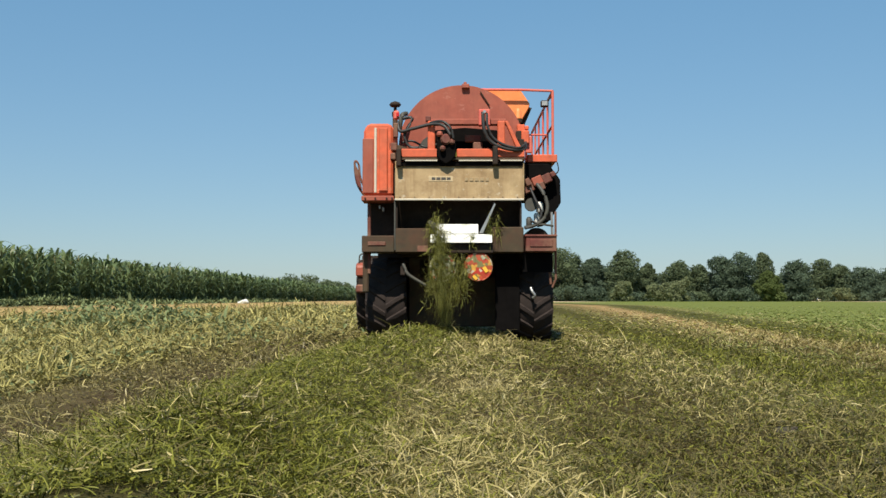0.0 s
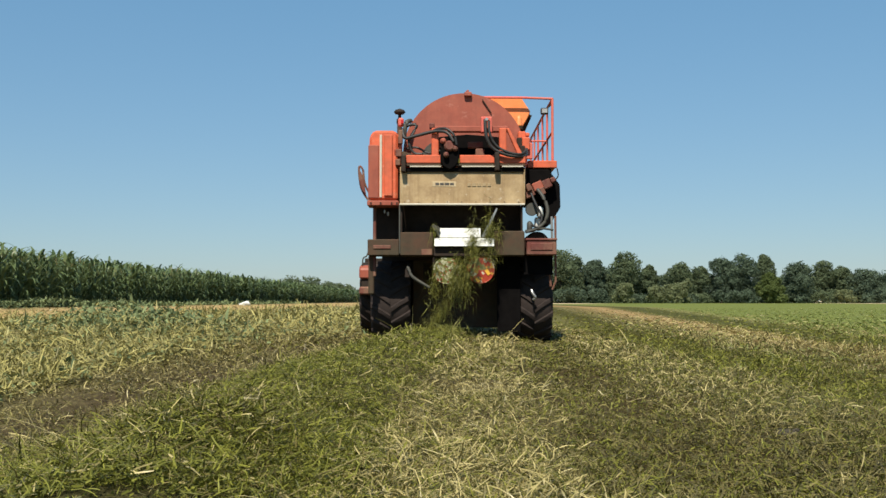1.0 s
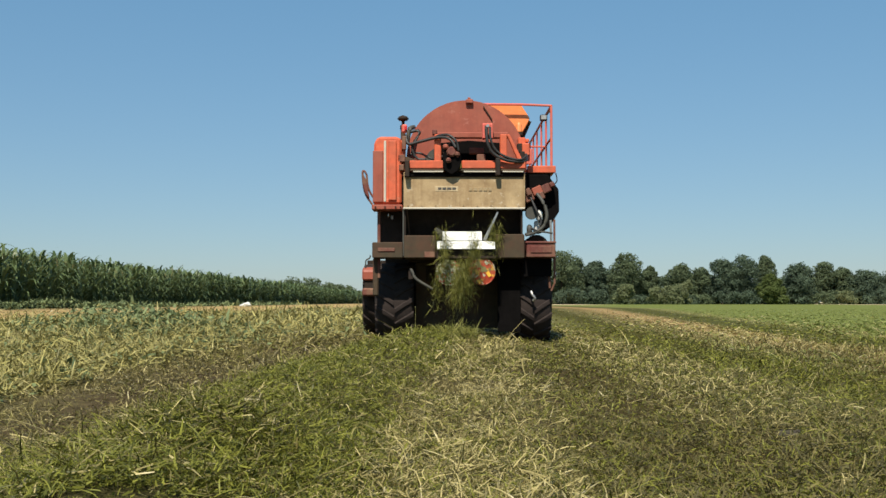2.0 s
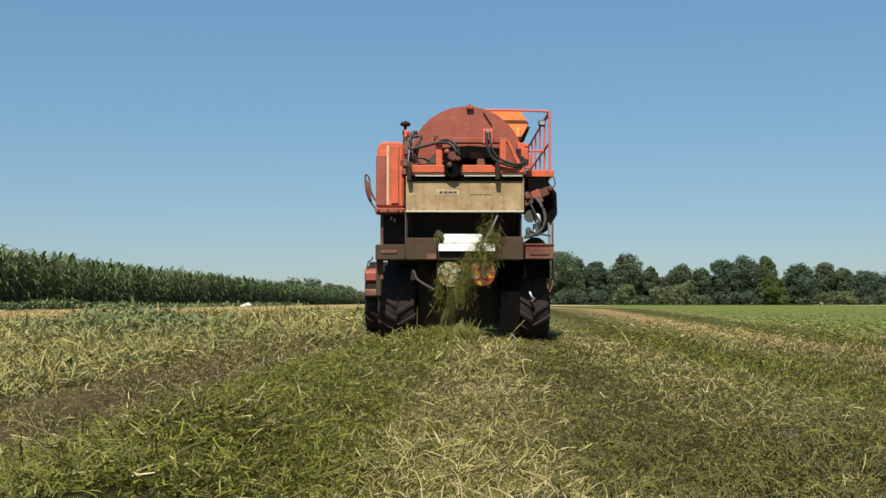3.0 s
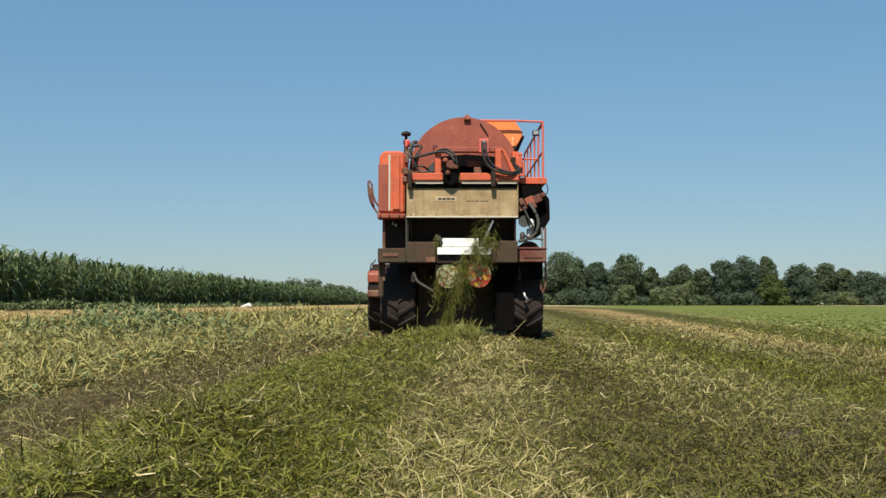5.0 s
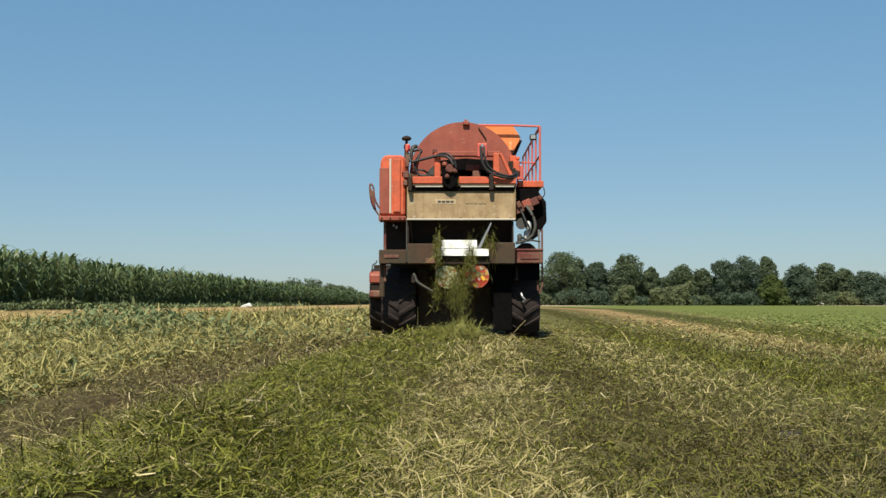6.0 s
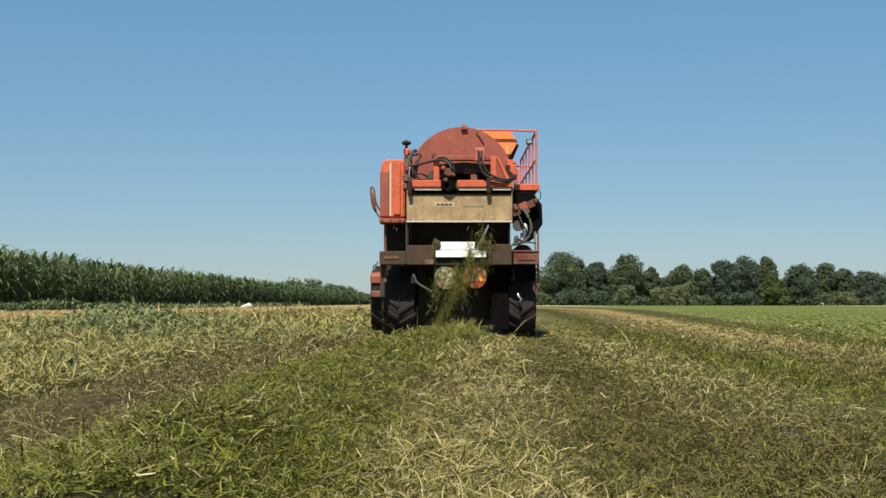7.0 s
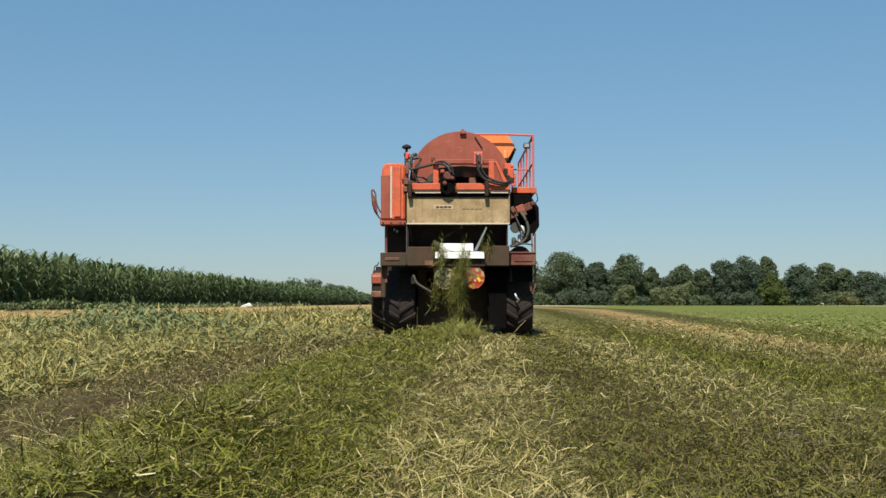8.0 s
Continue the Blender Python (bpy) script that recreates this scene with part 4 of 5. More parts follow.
LANES = [-7.2, -3.2, -2.5, -1.75, -1.3, -0.85, -0.5, 0.45, 0.62, 1.22, 1.45, 1.95, 2.2, 2.8, 3.15, 3.8, 4.1, 4.5, 5.1, 5.7, 6.15, 6.85, 7.2, 9.0, 12.0]
#          crop  crop  crop  track track edge  row   row   strip strip track track straw straw line  line  field field tan   tan   line  line  sward sward
P_VINE = [0.05, 0.15, 0.20, 0.12, 0.12, 0.60, 0.84, 0.80, 0.34, 0.30, 0.40, 0.42, 0.30, 0.30, 0.80, 0.85, 0.30, 0.22, 0.12, 0.15, 0.85, 0.85, 0.15, 0.05, 0.0]
P_STRAW = [0.65, 0.42, 0.45, 0.20, 0.20, 0.14, 0.05, 0.07, 0.40, 0.44, 0.06, 0.07, 0.36, 0.36, 0.02, 0.02, 0.20, 0.26, 0.70, 0.60, 0.02, 0.02, 0.30, 0.12, 0.12]
P_SWARD = [0.10, 0.05, 0.0, 0.0, 0.0, 0.0, 0.0, 0.0, 0.0, 0.0, 0.0, 0.0, 0.0, 0.05, 0.0, 0.0, 0.1, 0.12, 0.05, 0.05, 0.05, 0.05, 0.5, 0.85, 0.9]
DENSE = [0.25, 0.9, 0.95, 0.95, 0.95, 1.1, 1.6, 1.6, 1.15, 1.1, 0.8, 0.75, 1.0, 1.0, 0.35, 0.35, 0.9, 0.9, 0.9, 0.9, 0.35, 0.35, 1.0, 1.0, 1.0]
# bare or strawy spots: across, along, radius, what is left of the cover, share of straw added
SPOTS = [(1.58, 4.9, 0.16, 0.06, 0.0), (2.25, 6.2, 0.32, 0.30, -0.1), (-2.4, 6.9, 0.45, 0.14, 0.0), (-1.95, 5.6, 0.42, 0.16, 0.0), (-1.22, 4.45, 0.12, 0.15, 0.0), (0.27, 7.6, 0.22, 1.3, 0.9), (0.02, 3.75, 0.14, 0.4, 0.2),
         (0.9, 9.5, 0.6, 0.5, -0.1), (0.8, 6.3, 0.5, 0.6, 0.0), (1.35, 4.1, 0.55, 0.62, -0.05), (1.9, 4.4, 0.5, 0.7, -0.05), (-3.2, 8.4, 0.6, 0.5, 0.2), (-1.9, 9.2, 0.5, 0.35, 0.0)]


def field_cover():
    made = {"cut_green_vines": [], "dry_straw": [], "wilted_stems": [], "short_green_growth": []}
    mats = {"cut_green_vines": M_VINE, "dry_straw": M_STRAW, "wilted_stems": M_STEM, "short_green_growth": M_SWARD}
    for n, y0, y1, seed in ((400000, 2.4, 9.0, 1), (140000, 9.0, 26.0, 2), (50000, 26.0, 95.0, 3), (60000, -9.0, 27.0, 4), (80000, -3.0, 3.6, 5)):
        x, y, g = strew(n, y0, y1, 0.47, seed) if seed < 4 else spread(n, y0, y1, 9.0 if seed == 4 else 4.2, seed)
        u = lane(x, y)
        patch = vnoise(x * 0.9, y * 0.9, 11) * 0.6 + vnoise(x * 2.7, y * 2.7, 12) * 0.4
        tuft = vnoise(x * 5.5, y * 5.5, 14) * 0.6 + vnoise(x * 12, y * 12, 15) * 0.4
        thick = np.maximum(np.interp(u, LANES, DENSE), 0.95 * step(20, 25, y) * (np.abs(u) < 2.8))
        thick = np.maximum(thick, 0.75 * (1 - step(10, 16, y)) * (u > 2.5) * (u < 7.2))
        u = np.where((y > 21.5) & (np.abs(u) < 2.5), 2.5, u)
        dry = np.zeros(n)
        for sx, sy, r, left, straw in SPOTS:
            f = np.exp(-((x - sx) ** 2 + (y - sy) ** 2 * 0.5) / r ** 2)
            thick, dry = thick * (1 + (left - 1) * f), dry + straw * f
        keep = g.random(n) < thick * (0.55 + 0.9 * patch) * (0.62 + 0.7 * tuft)
        keep &= x > -12.6
        if seed == 1:
            keep &= g.random(n) < step(2.3, 3.3, y)           # thins out before the tripod
        if seed == 5:
            keep &= g.random(n) < step(-3.0, 2.5, y) * (1 - step(2.6, 4.2, np.abs(x)))
        x, y, u, patch, tuft, dry = (q[keep] for q in (x, y, u, patch, tuft, dry))
        n = len(x)
        dice = np.clip(g.random(n) + (patch - 0.5) * 0.5, 0, 1)
        pv, ps, pw = (np.interp(u, LANES, p) for p in (P_VINE, P_STRAW, P_SWARD))
        ps = ps * (1 - 0.6 * (u > 4.0) * (1 - step(12, 19, y)))
        ps = ps * (1 - 0.75 * (u > 1.25) * (u < 3.2) * (1 - step(5.0, 7.5, y)))   # trodden green near the track
        pv, ps = np.clip(pv - dry, 0, 1), np.clip(ps + dry, 0, 1)
        kind = np.where(dice < pv, 0, np.where(dice < pv + ps, 1, np.where(dice < pv + ps + pw, 3, 2)))
        far = np.clip(y / 9, 0.62, 3.6) if seed < 4 else np.clip(y / 9, 0.62, 1.3)
        row = np.exp(-(u / 0.55) ** 2)
        heap = (0.012 + 0.045 * tuft ** 1.5 + 0.045 * row) * np.clip(1.3 - y / 40, 0.2, 1)
        for k, name in enumerate(made):
            for long in (False, True):
                s = (kind == k) & ((g.random(n) < (0.20, 0.30, 0.24, 0.10)[k]) == long)
                m = int(s.sum())
                if not m:
                    continue
                z = land(x[s], y[s]) + 0.003 + (g.random(m) if not long else 0.45 + 0.6 * g.random(m)) * heap[s]
                flat = np.clip(14 / np.maximum(y[s], 1), 0.3, 1)
                base = np.stack([x[s], y[s], z], 1)
                if long:
                    ln = np.clip((0.052, 0.072, 0.058, 0.06)[k] * np.exp(g.normal(0, 0.42, m)) * np.where(g.random(m) < 0.03, 2.2, 1), 0.03, 0.26) * np.clip(far[s], 0.9, 1.6)
                    wd = (0.0048, 0.0058, 0.0050, 0.006)[k] * np.exp(np.clip(g.normal(0, 0.3, m), -0.5, 0.5)) * far[s]
                    rise = np.where(g.random(m) < 0.05 * (1 - 0.7 * row[s]) * (y[s] < 16), g.normal(0.9, 0.25, m), g.normal(0.32, 0.30, m)) * flat
                    made[name].append(stems(base, g.random(m) * 6.283, ln, wd, rise, g.normal(0, 0.8, m), np.abs(g.normal(0.5, 0.5, m)) * flat, g.normal(0, 0.5, m)))
                else:
                    ln = np.clip((0.030, 0.036, 0.032, 0.034)[k] * np.exp(g.normal(0, 0.4, m)), 0.012, 0.09) * np.minimum(far[s], 1.8)
                    wd = (0.0080, 0.0064, 0.0076, 0.010)[k] * np.exp(np.clip(g.normal(0, 0.35, m), -0.6, 0.45)) * far[s]
                    made[name].append(stems(base, g.random(m) * 6.283, ln, wd, g.normal(0.3, 0.45, m) * flat, np.zeros(m), np.zeros(m), g.normal(0, 0.7, m), 1))
    labels = {"cut_green_vines": "fresh green chopped pea vines strewn on soil", "dry_straw": "pale dry straw and stubble on the field",
              "wilted_stems": "brown-green wilted stems lying on soil", "short_green_growth": "short green growth of the next field"}
    for name, sets in made.items():
        off, vs, ts = 0, [], []
        for v, t in sets:
            vs.append(v)
            ts.append(t + off)
            off += len(v)
        tagged(new(name, fill(name, np.concatenate(vs), np.concatenate(ts), mats[name])), labels[name], "field litter", kind="stuff")


def lying(base, heading, length, width, rise, droop, twist):
    """Curled dry stems in the tangle."""
    return stems(base, heading, length * 1.3, width * 0.8, rise * 0.8, twist * 2.0, droop, twist, 2)


def standing_crop():
    """Wilting peas, not yet cut, on the corn's side: leafy tangles."""
    n = 10000
    x, y, g = strew(n, 6.0, 90.0, 0.47, 21)
    u = x - row_x(y)
    keep = (x > -8.2) & (vnoise(x * 0.5, y * 0.5, 33) > 0.25) & ((u < -2.1) | ((u < -1.55) & (y > 16.5)))
    x, y = x[keep], y[keep]
    patch = np.clip(vnoise(x * 0.35, y * 0.35, 31) * 0.40 + 1.0 * np.exp(-((x + 4.6) / 1.9) ** 2 - ((y - 17) / 3.4) ** 2), 0, 1.1)
    per = 26
    cx, cy = np.repeat(x, per), np.repeat(y, per)
    k = len(cx)
    r = 0.22 * np.sqrt(g.random(k)) * np.clip(cy / 12, 1, 3.0)
    a = g.random(k) * 2 * math.pi
    px, py = cx + r * np.cos(a), cy + r * np.sin(a)
    hgt = (0.07 + 0.38 * np.repeat(patch, per)) * step(5, 14, cy) * (1 - 0.8 * step(5.5, 7.5, -cx)) + 0.05
    pz = land(px, py) + g.random(k) ** 0.8 * hgt
    size = np.clip(cy / 12, 0.9, 3.2)
    dry = g.random(k) < np.clip(1.55 - 1.5 * np.repeat(patch, per) + 0.2 * (cy < 10), 0.10, 0.90)
    for name, s, mat, ln, wd, label, lift in (("pea_leaves", ~dry, M_PEA, 0.060, 0.030, "grey-green leaves of uncut pea plants", 0.4), ("dry_pea_stems", dry, M_HAULM, 0.075, 0.012, "straw-coloured dry pea stems and pods", 0.5)):
        m = int(s.sum())
        v, t = (ribbons if name == "pea_leaves" else lying)(np.stack([px[s], py[s], pz[s]], 1), g.random(m) * 2 * math.pi, ln * size[s] * np.exp(g.normal(0, 0.35, m)), wd * size[s] * np.exp(g.normal(0, 0.3, m)), g.normal(lift, 0.5, m), g.normal(0.5, 0.4, m), g.normal(0, 0.5, m))
        tagged(new(name, fill(name, v, t, mat)), label, "pea crop", kind="stuff")


def edge_weeds():
    """A ragged strip of dark weeds along the foot of the maize."""
    g = np.random.default_rng(23)
    n = 6000
    y = 26 + 70 * g.random(n) ** 2.2
    x = -12.95 + g.normal(0, 0.22, n)
    tall = 0.42 * vnoise(x * 0.2, y * 0.35, 5) ** 1.5 * (1 - 0.8 * step(36, 50, y))
    z = land(x, y) + g.random(n) * (0.05 + tall)
    size = np.clip(y / 30, 1, 2.5)
    v, t = ribbons(np.stack([x, y, z], 1), g.random(n) * 6.28, 0.11 * size * np.exp(g.normal(0, 0.3, n)), 0.05 * size * np.exp(g.normal(0, 0.3, n)), g.normal(0.5, 0.5, n), g.normal(0.5, 0.4, n), g.normal(0, 0.5, n))
    tagged(new("edge_weeds", fill("edge_weeds", v, t, M_PEA)), "grey-green leafy weeds along the maize", "weeds", kind="stuff")


def maize_pieces(g, tall):
    """One maize plant: a stalk, arching leaves and a tassel, each as arrays."""
    k = 5
    ring = np.array([[math.cos(2 * math.pi * i / k), math.sin(2 * math.pi * i / k), 0] for i in range(k)])
    v = np.concatenate([ring * 0.016, ring * 0.007 + np.array([0.02, 0.01, tall * 0.93])])
    t = np.array([[i, (i + 1) % k, k + (i + 1) % k] for i in range(k)] + [[i, k + (i + 1) % k, k + i] for i in range(k)])
    pieces = [("stalk", v, t)]
    plane = g.random() * math.pi
    for j in range(10):
        z0 = tall * (0.10 + 0.80 * j / 9)
        a = plane + (j % 2) * math.pi + g.normal(0, 0.35)
        ln = (0.70 + 0.30 * math.sin(math.pi * j / 9)) * g.uniform(0.8, 1.15) * (0.8 if j > 7 else 1)
        w = 0.095 * g.uniform(0.8, 1.2)
        rise = g.uniform(0.85, 1.3) + (0.02 * j if j < 8 else 0.30)
        pts, p = [], np.array([0.0, 0.0, z0])
        segs = 4
        d, s = np.array([math.cos(a), math.sin(a), 0]), np.array([-math.sin(a), math.cos(a), 0])
        for q in range(segs + 1):
            pts.append(p.copy())
            ang = rise - (0.20 + 0.02 * (9 - j)) * q - 0.10 * q * q - g.uniform(0, 0.15)
            p = p + ln / segs * (d * math.cos(ang) + np.array([0, 0, math.sin(ang)]))
        v = np.concatenate([[c - s * w * f / 2, c + s * w * f / 2] for c, f in zip(pts, (0.5, 1.0, 0.9, 0.6, 0.05))])
        t = np.concatenate([[[2 * q, 2 * q + 1, 2 * q + 3], [2 * q, 2 * q + 3, 2 * q + 2]] for q in range(segs)])
        pieces.append(("leaf", v, t))
    V, T = [], []
    for j in range(4):
        a = g.random() * 2 * math.pi
        tip = np.array([0.09 * math.cos(a), 0.09 * math.sin(a), tall * g.uniform(1.0, 1.07)])
        b = np.array([0.02, 0.01, tall * 0.88])
        s = np.array([-math.sin(a), math.cos(a), 0]) * 0.012
        V.append(np.array([b - s, b + s, tip]))
        T.append(np.array([[0, 1, 2]]) + 3 * j)
    pieces.append(("tassel", np.concatenate(V), np.concatenate(T)))
    return pieces


def maize():
    g = np.random.default_rng(41)
    kinds = [maize_pieces(g, 1.66) for _ in range(7)]
    models = [[fill(name, v, t, M_TASSEL if name == "tassel" else M_CORN) for name, v, t in kind] for kind in kinds]
    # the nearest plants of the outer row, one by one
    y = 28.5
    while y < 58:
        model = models[int(g.integers(0, 7))]
        x = -13.5 + g.normal(0, 0.06)
        ob = new("maize_plant", model[0])
        s = g.uniform(0.78, 1.14)
        ob.matrix_basis = Matrix.LocRotScale((x, y, float(land(x, y)) - 0.01), Euler((g.normal(0, 0.05), g.normal(0, 0.05), g.random() * 6.28)), (s, s, s))
        tagged(ob, "tall green maize plant at the field's edge", "maize plant", "outer row of maize")
        for k, me in enumerate(model[1:]):
            new("tassel" if k == 10 else "leaf", me).parent = ob
        y += g.uniform(0.14, 0.26)
    whole = []
    for kind in kinds:
        off, vs, ts = 0, [], []
        for _, v, t in kind:
            vs.append(v)
            ts.append(t + off)
            off += len(v)
        whole.append((np.concatenate(vs), np.concatenate(ts)))
    V, T, off = [], [], 0
    for row in range(7):
        y = 26.0 if row else 58.0
        while y < (330 if row < 3 else 150):
            gap = 0.17 if y < 70 else (0.3 if y < 140 else 0.6)
            v, t = whole[int(g.integers(0, 7))]
            a, s = g.random() * 6.28, g.uniform(0.78, 1.14) * (1 + 0.02 * row)
            wide = 1.0 if y < 70 else (1.35 if y < 140 else 2.2)
            c, q = math.cos(a), math.sin(a)
            x = -13.5 - 0.72 * row + g.normal(0, 0.06)
            w = np.stack([(v[:, 0] * c - v[:, 1] * q) * s * wide + x, (v[:, 0] * q + v[:, 1] * c) * s * wide + y, v[:, 2] * s + float(land(x, y)) - 0.01], 1)
            V.append(w)
            T.append(t + off)
            off += len(w)
            y += gap * g.uniform(0.75, 1.25) * (1 if row < 3 else 1.6)
    tagged(new("maize_field", fill("maize_field", np.concatenate(V), np.concatenate(T), M_CORN)), "dense dark green maize standing in rows", "maize", kind="stuff")


def tree(name, x, y, tall, wide, leaf, label, seed, low=0.12, lobes=9, leaf_size=0.36, count=11000):
    """A tapered trunk with limbs, and a crown of many leaf clumps in uneven lobes."""
    g = np.random.default_rng(seed)
    root = tagged(new(name), label, "tree" if name == "tree" else "bush", "wood at the field's end")
    root.location = (x, y, -0.05)
    if name == "tree":
        bm = tube([(0, 0, 0), (g.normal(0, 0.1), 0, tall * 0.25), (g.normal(0, 0.3), g.normal(0, 0.3), tall * 0.6)], tall * 0.018, 7)
        for j in range(5):
            a, z0 = g.random() * 6.28, tall * g.uniform(0.22, 0.5)
            tube([(0, 0, z0), (math.cos(a) * wide * 0.15, math.sin(a) * wide * 0.15, z0 + tall * 0.12), (math.cos(a) * wide * 0.3, math.sin(a) * wide * 0.3, z0 + tall * 0.2)], tall * 0.008, 5, bm)
        for v in bm.verts:
            f = 1.25 - 0.8 * v.co.z / (tall * 0.7)
            v.co.x, v.co.y = v.co.x * (0.6 + 0.4 * f), v.co.y * (0.6 + 0.4 * f)
        part("trunk", bm, M_BARK, root)
    cs, rs = [], []
    for j in range(lobes):
        f = (j + 0.5) / lobes
        z = tall * (low + 0.13 + (0.84 - low - 0.13) * f)
        reach = wide * 0.5 * math.sin(math.pi * min(1, 0.25 + 0.70 * f)) * g.uniform(0.5, 0.85)
        a = j * 2.4 + g.normal(0, 0.5)
        cs.append((reach * math.cos(a), reach * math.sin(a) * 0.8, z))
        r = wide * (0.13 + 0.18 * g.random() ** 1.4)
        rs.append((r, r * 0.95, min(r * g.uniform(0.75, 0.95), tall - z)))
    cs.append((g.normal(0, wide * 0.05), 0, tall * 0.55))
    rs.append((wide * 0.27, wide * 0.27, tall * 0.33))
    cs, rs = np.array(cs), np.array(rs)
    out = g.normal(size=(len(cs) * 5, 3))
    out /= np.linalg.norm(out, axis=1)[:, None]
    out[:, 2] = np.where(out[:, 2] < -0.2, -out[:, 2], out[:, 2])
    boughs = np.repeat(cs, 5, 0) + out * np.repeat(rs, 5, 0) * 0.85
    cs, rs = np.concatenate([cs, boughs]), np.concatenate([rs, np.repeat(rs, 5, 0) * g.uniform(0.22, 0.48, (len(boughs), 1))])
    vol = rs.prod(1) ** 0.66
    pick = g.choice(len(cs), count, p=vol / vol.sum())
    d = g.normal(size=(count, 3))
    d /= np.linalg.norm(d, axis=1)[:, None]
    p = cs[pick] + d * rs[pick] * (0.70 + 0.34 * g.random(count) ** 0.7)[:, None]
    rough = vnoise(p[:, 0] * 0.9 + p[:, 1] * 0.5, p[:, 2] * 0.9, seed) + 0.6 * vnoise(p[:, 0] * 2.1, p[:, 2] * 2.1 + p[:, 1], seed + 1) - 0.8
    p += d * (rough * wide * 0.09)[:, None]                # boughs stand out and gaps fall in
    p[:, 2] = np.clip(p[:, 2], 0.3, tall * 1.03)
    nrm = d + g.normal(0, 0.5, (count, 3))
    nrm /= np.linalg.norm(nrm, axis=1)[:, None]
    a1 = np.cross(nrm, g.normal(size=(count, 3)))
    a1 /= np.linalg.norm(a1, axis=1)[:, None]
    a2 = np.cross(nrm, a1)
    s = (leaf_size * np.exp(g.normal(0, 0.35, count)))[:, None]
    v = np.stack([p - a1 * s * 0.6, p + a2 * s * 0.42 + nrm * s * 0.12, p + a1 * s * 0.6, p - a2 * s * 0.42 + nrm * s * 0.12], 1).reshape(-1, 3)
    i = (np.arange(count) * 4)[:, None]
    t = np.concatenate([i + np.array([0, 1, 2]), i + np.array([0, 2, 3])], 1).reshape(-1, 3)
    crown = new("crown", fill("crown", v, t, leaf))
    crown.parent = root


def wood():
    D, M, P = M_LEAF_DARK, M_LEAF_MID, M_LEAF_PALE
    dark, mid, pale = "broad dark green tree at the field's end", "mid-green leafy tree at the field's end", "round silvery green willow bush before the wood"
    # across, along, height, width, leaf, label
    rows = [(24, 312, 13.6, 12, M, mid), (33.8, 300, 15.2, 11.5, M, mid), (38.5, 308, 14.2, 9, M, mid), (43.6, 302, 13.6, 7.5, D, dark), (51.9, 300, 15.0, 9.5, M, mid), (58.8, 303, 12.0, 5.5, M, mid),
            (67.0, 300, 11.9, 8.0, M, mid), (73.5, 303, 10.6, 7.0, M, mid), (78.5, 300, 13.5, 9.0, D, dark), (84.5, 300, 13.7, 10.0, D, dark), (92.6, 306, 14.9, 6.2, M, mid),
            (90.0, 292, 8.3, 7.0, M_LEAF_LIME, "yellow-green leafy tree before the dark wood"), (100.4, 300, 12.0, 8.8, D, dark), (108.5, 304, 12.4, 8.5, M, mid), (113.5, 303, 11.4, 8.0, M, mid), (119.5, 300, 9.8, 9.5, D, dark), (128, 302, 9.6, 11, D, dark),
            (139, 306, 11.5, 14, D, dark), (13, 330, 12, 13, D, dark), (4, 340, 12, 13, M, mid), (49, 314, 10.5, 11, D, dark), (105, 314, 9.2, 11, M, mid)]
    for k, (x, y, tall, wide, leaf, label) in enumerate(rows):
        tree("tree", x, y, tall, wide * 1.12, leaf, label, 100 + k, low=-0.04, lobes=16, leaf_size=0.33)
    for k, (x, y, tall, wide) in enumerate(((48.5, 284, 5.5, 6.6), (57.0, 286, 5.2, 5.0), (61.5, 286, 5.2, 6.0), (65.5, 290, 6.6, 6.0), (109.5, 290, 3.8, 6.5), (36, 292, 4.5, 7), (82, 292, 3.5, 8), (120, 292, 4, 8), (43, 292, 4, 7))):
        pale_one = k < 5
        tree("bush", x, y, tall, wide, P if pale_one else D, pale if pale_one else "low dark green bush before the wood", 200 + k, low=-0.05, lobes=6, leaf_size=0.36, count=2400)
    g = np.random.default_rng(5)
    for k in range(17):
        tree("bush", 20 + 7.4 * k + g.normal(0, 1), 309 + g.normal(0, 3), g.uniform(7.6, 9.6), g.uniform(11, 15), (D, M, D)[k % 3], "dark green undergrowth of the wood", 400 + k, low=-0.08, lobes=9, leaf_size=0.45, count=4500)
    for k in range(22):
        tree("bush", 22 + 5.6 * k + g.normal(0, 0.6), 297 + g.normal(0, 1), g.uniform(2.6, 3.8), 8.5, (D, M)[k % 2], "low dark green brush at the wood's foot", 500 + k, low=-0.1, lobes=5, leaf_size=0.36, count=1000)
    for k, (x, y, tall, wide) in enumerate(((-41, 330, 8.2, 15), (-46.5, 330, 7.6, 13), (-36, 335, 6.6, 13), (-30, 335, 5.6, 12))):
        tree("tree", x, y, tall, wide, M, "low distant tree beyond the maize", 300 + k, low=-0.03, count=4200)


def clump_mesh(g, n, size):
    """A tuft of tangled vines, hung rather than round."""
    n = int(n * 4.5)
    c = g.normal(size=(n, 3)) * np.array(size) * 0.46
    c[:, 0] *= 1 - 0.4 * np.clip(c[:, 2] / size[2], -1, 1)
    v, t = ribbons(c, g.random(n) * 6.28, 0.105 * np.exp(g.normal(0, 0.5, n)), 0.0052 * np.exp(g.normal(0, 0.4, n)), g.normal(-0.9, 0.7, n), g.normal(0.4, 0.6, n), g.normal(0, 0.8, n))
    return fill("vine_clump", v, t, M_DAMP)


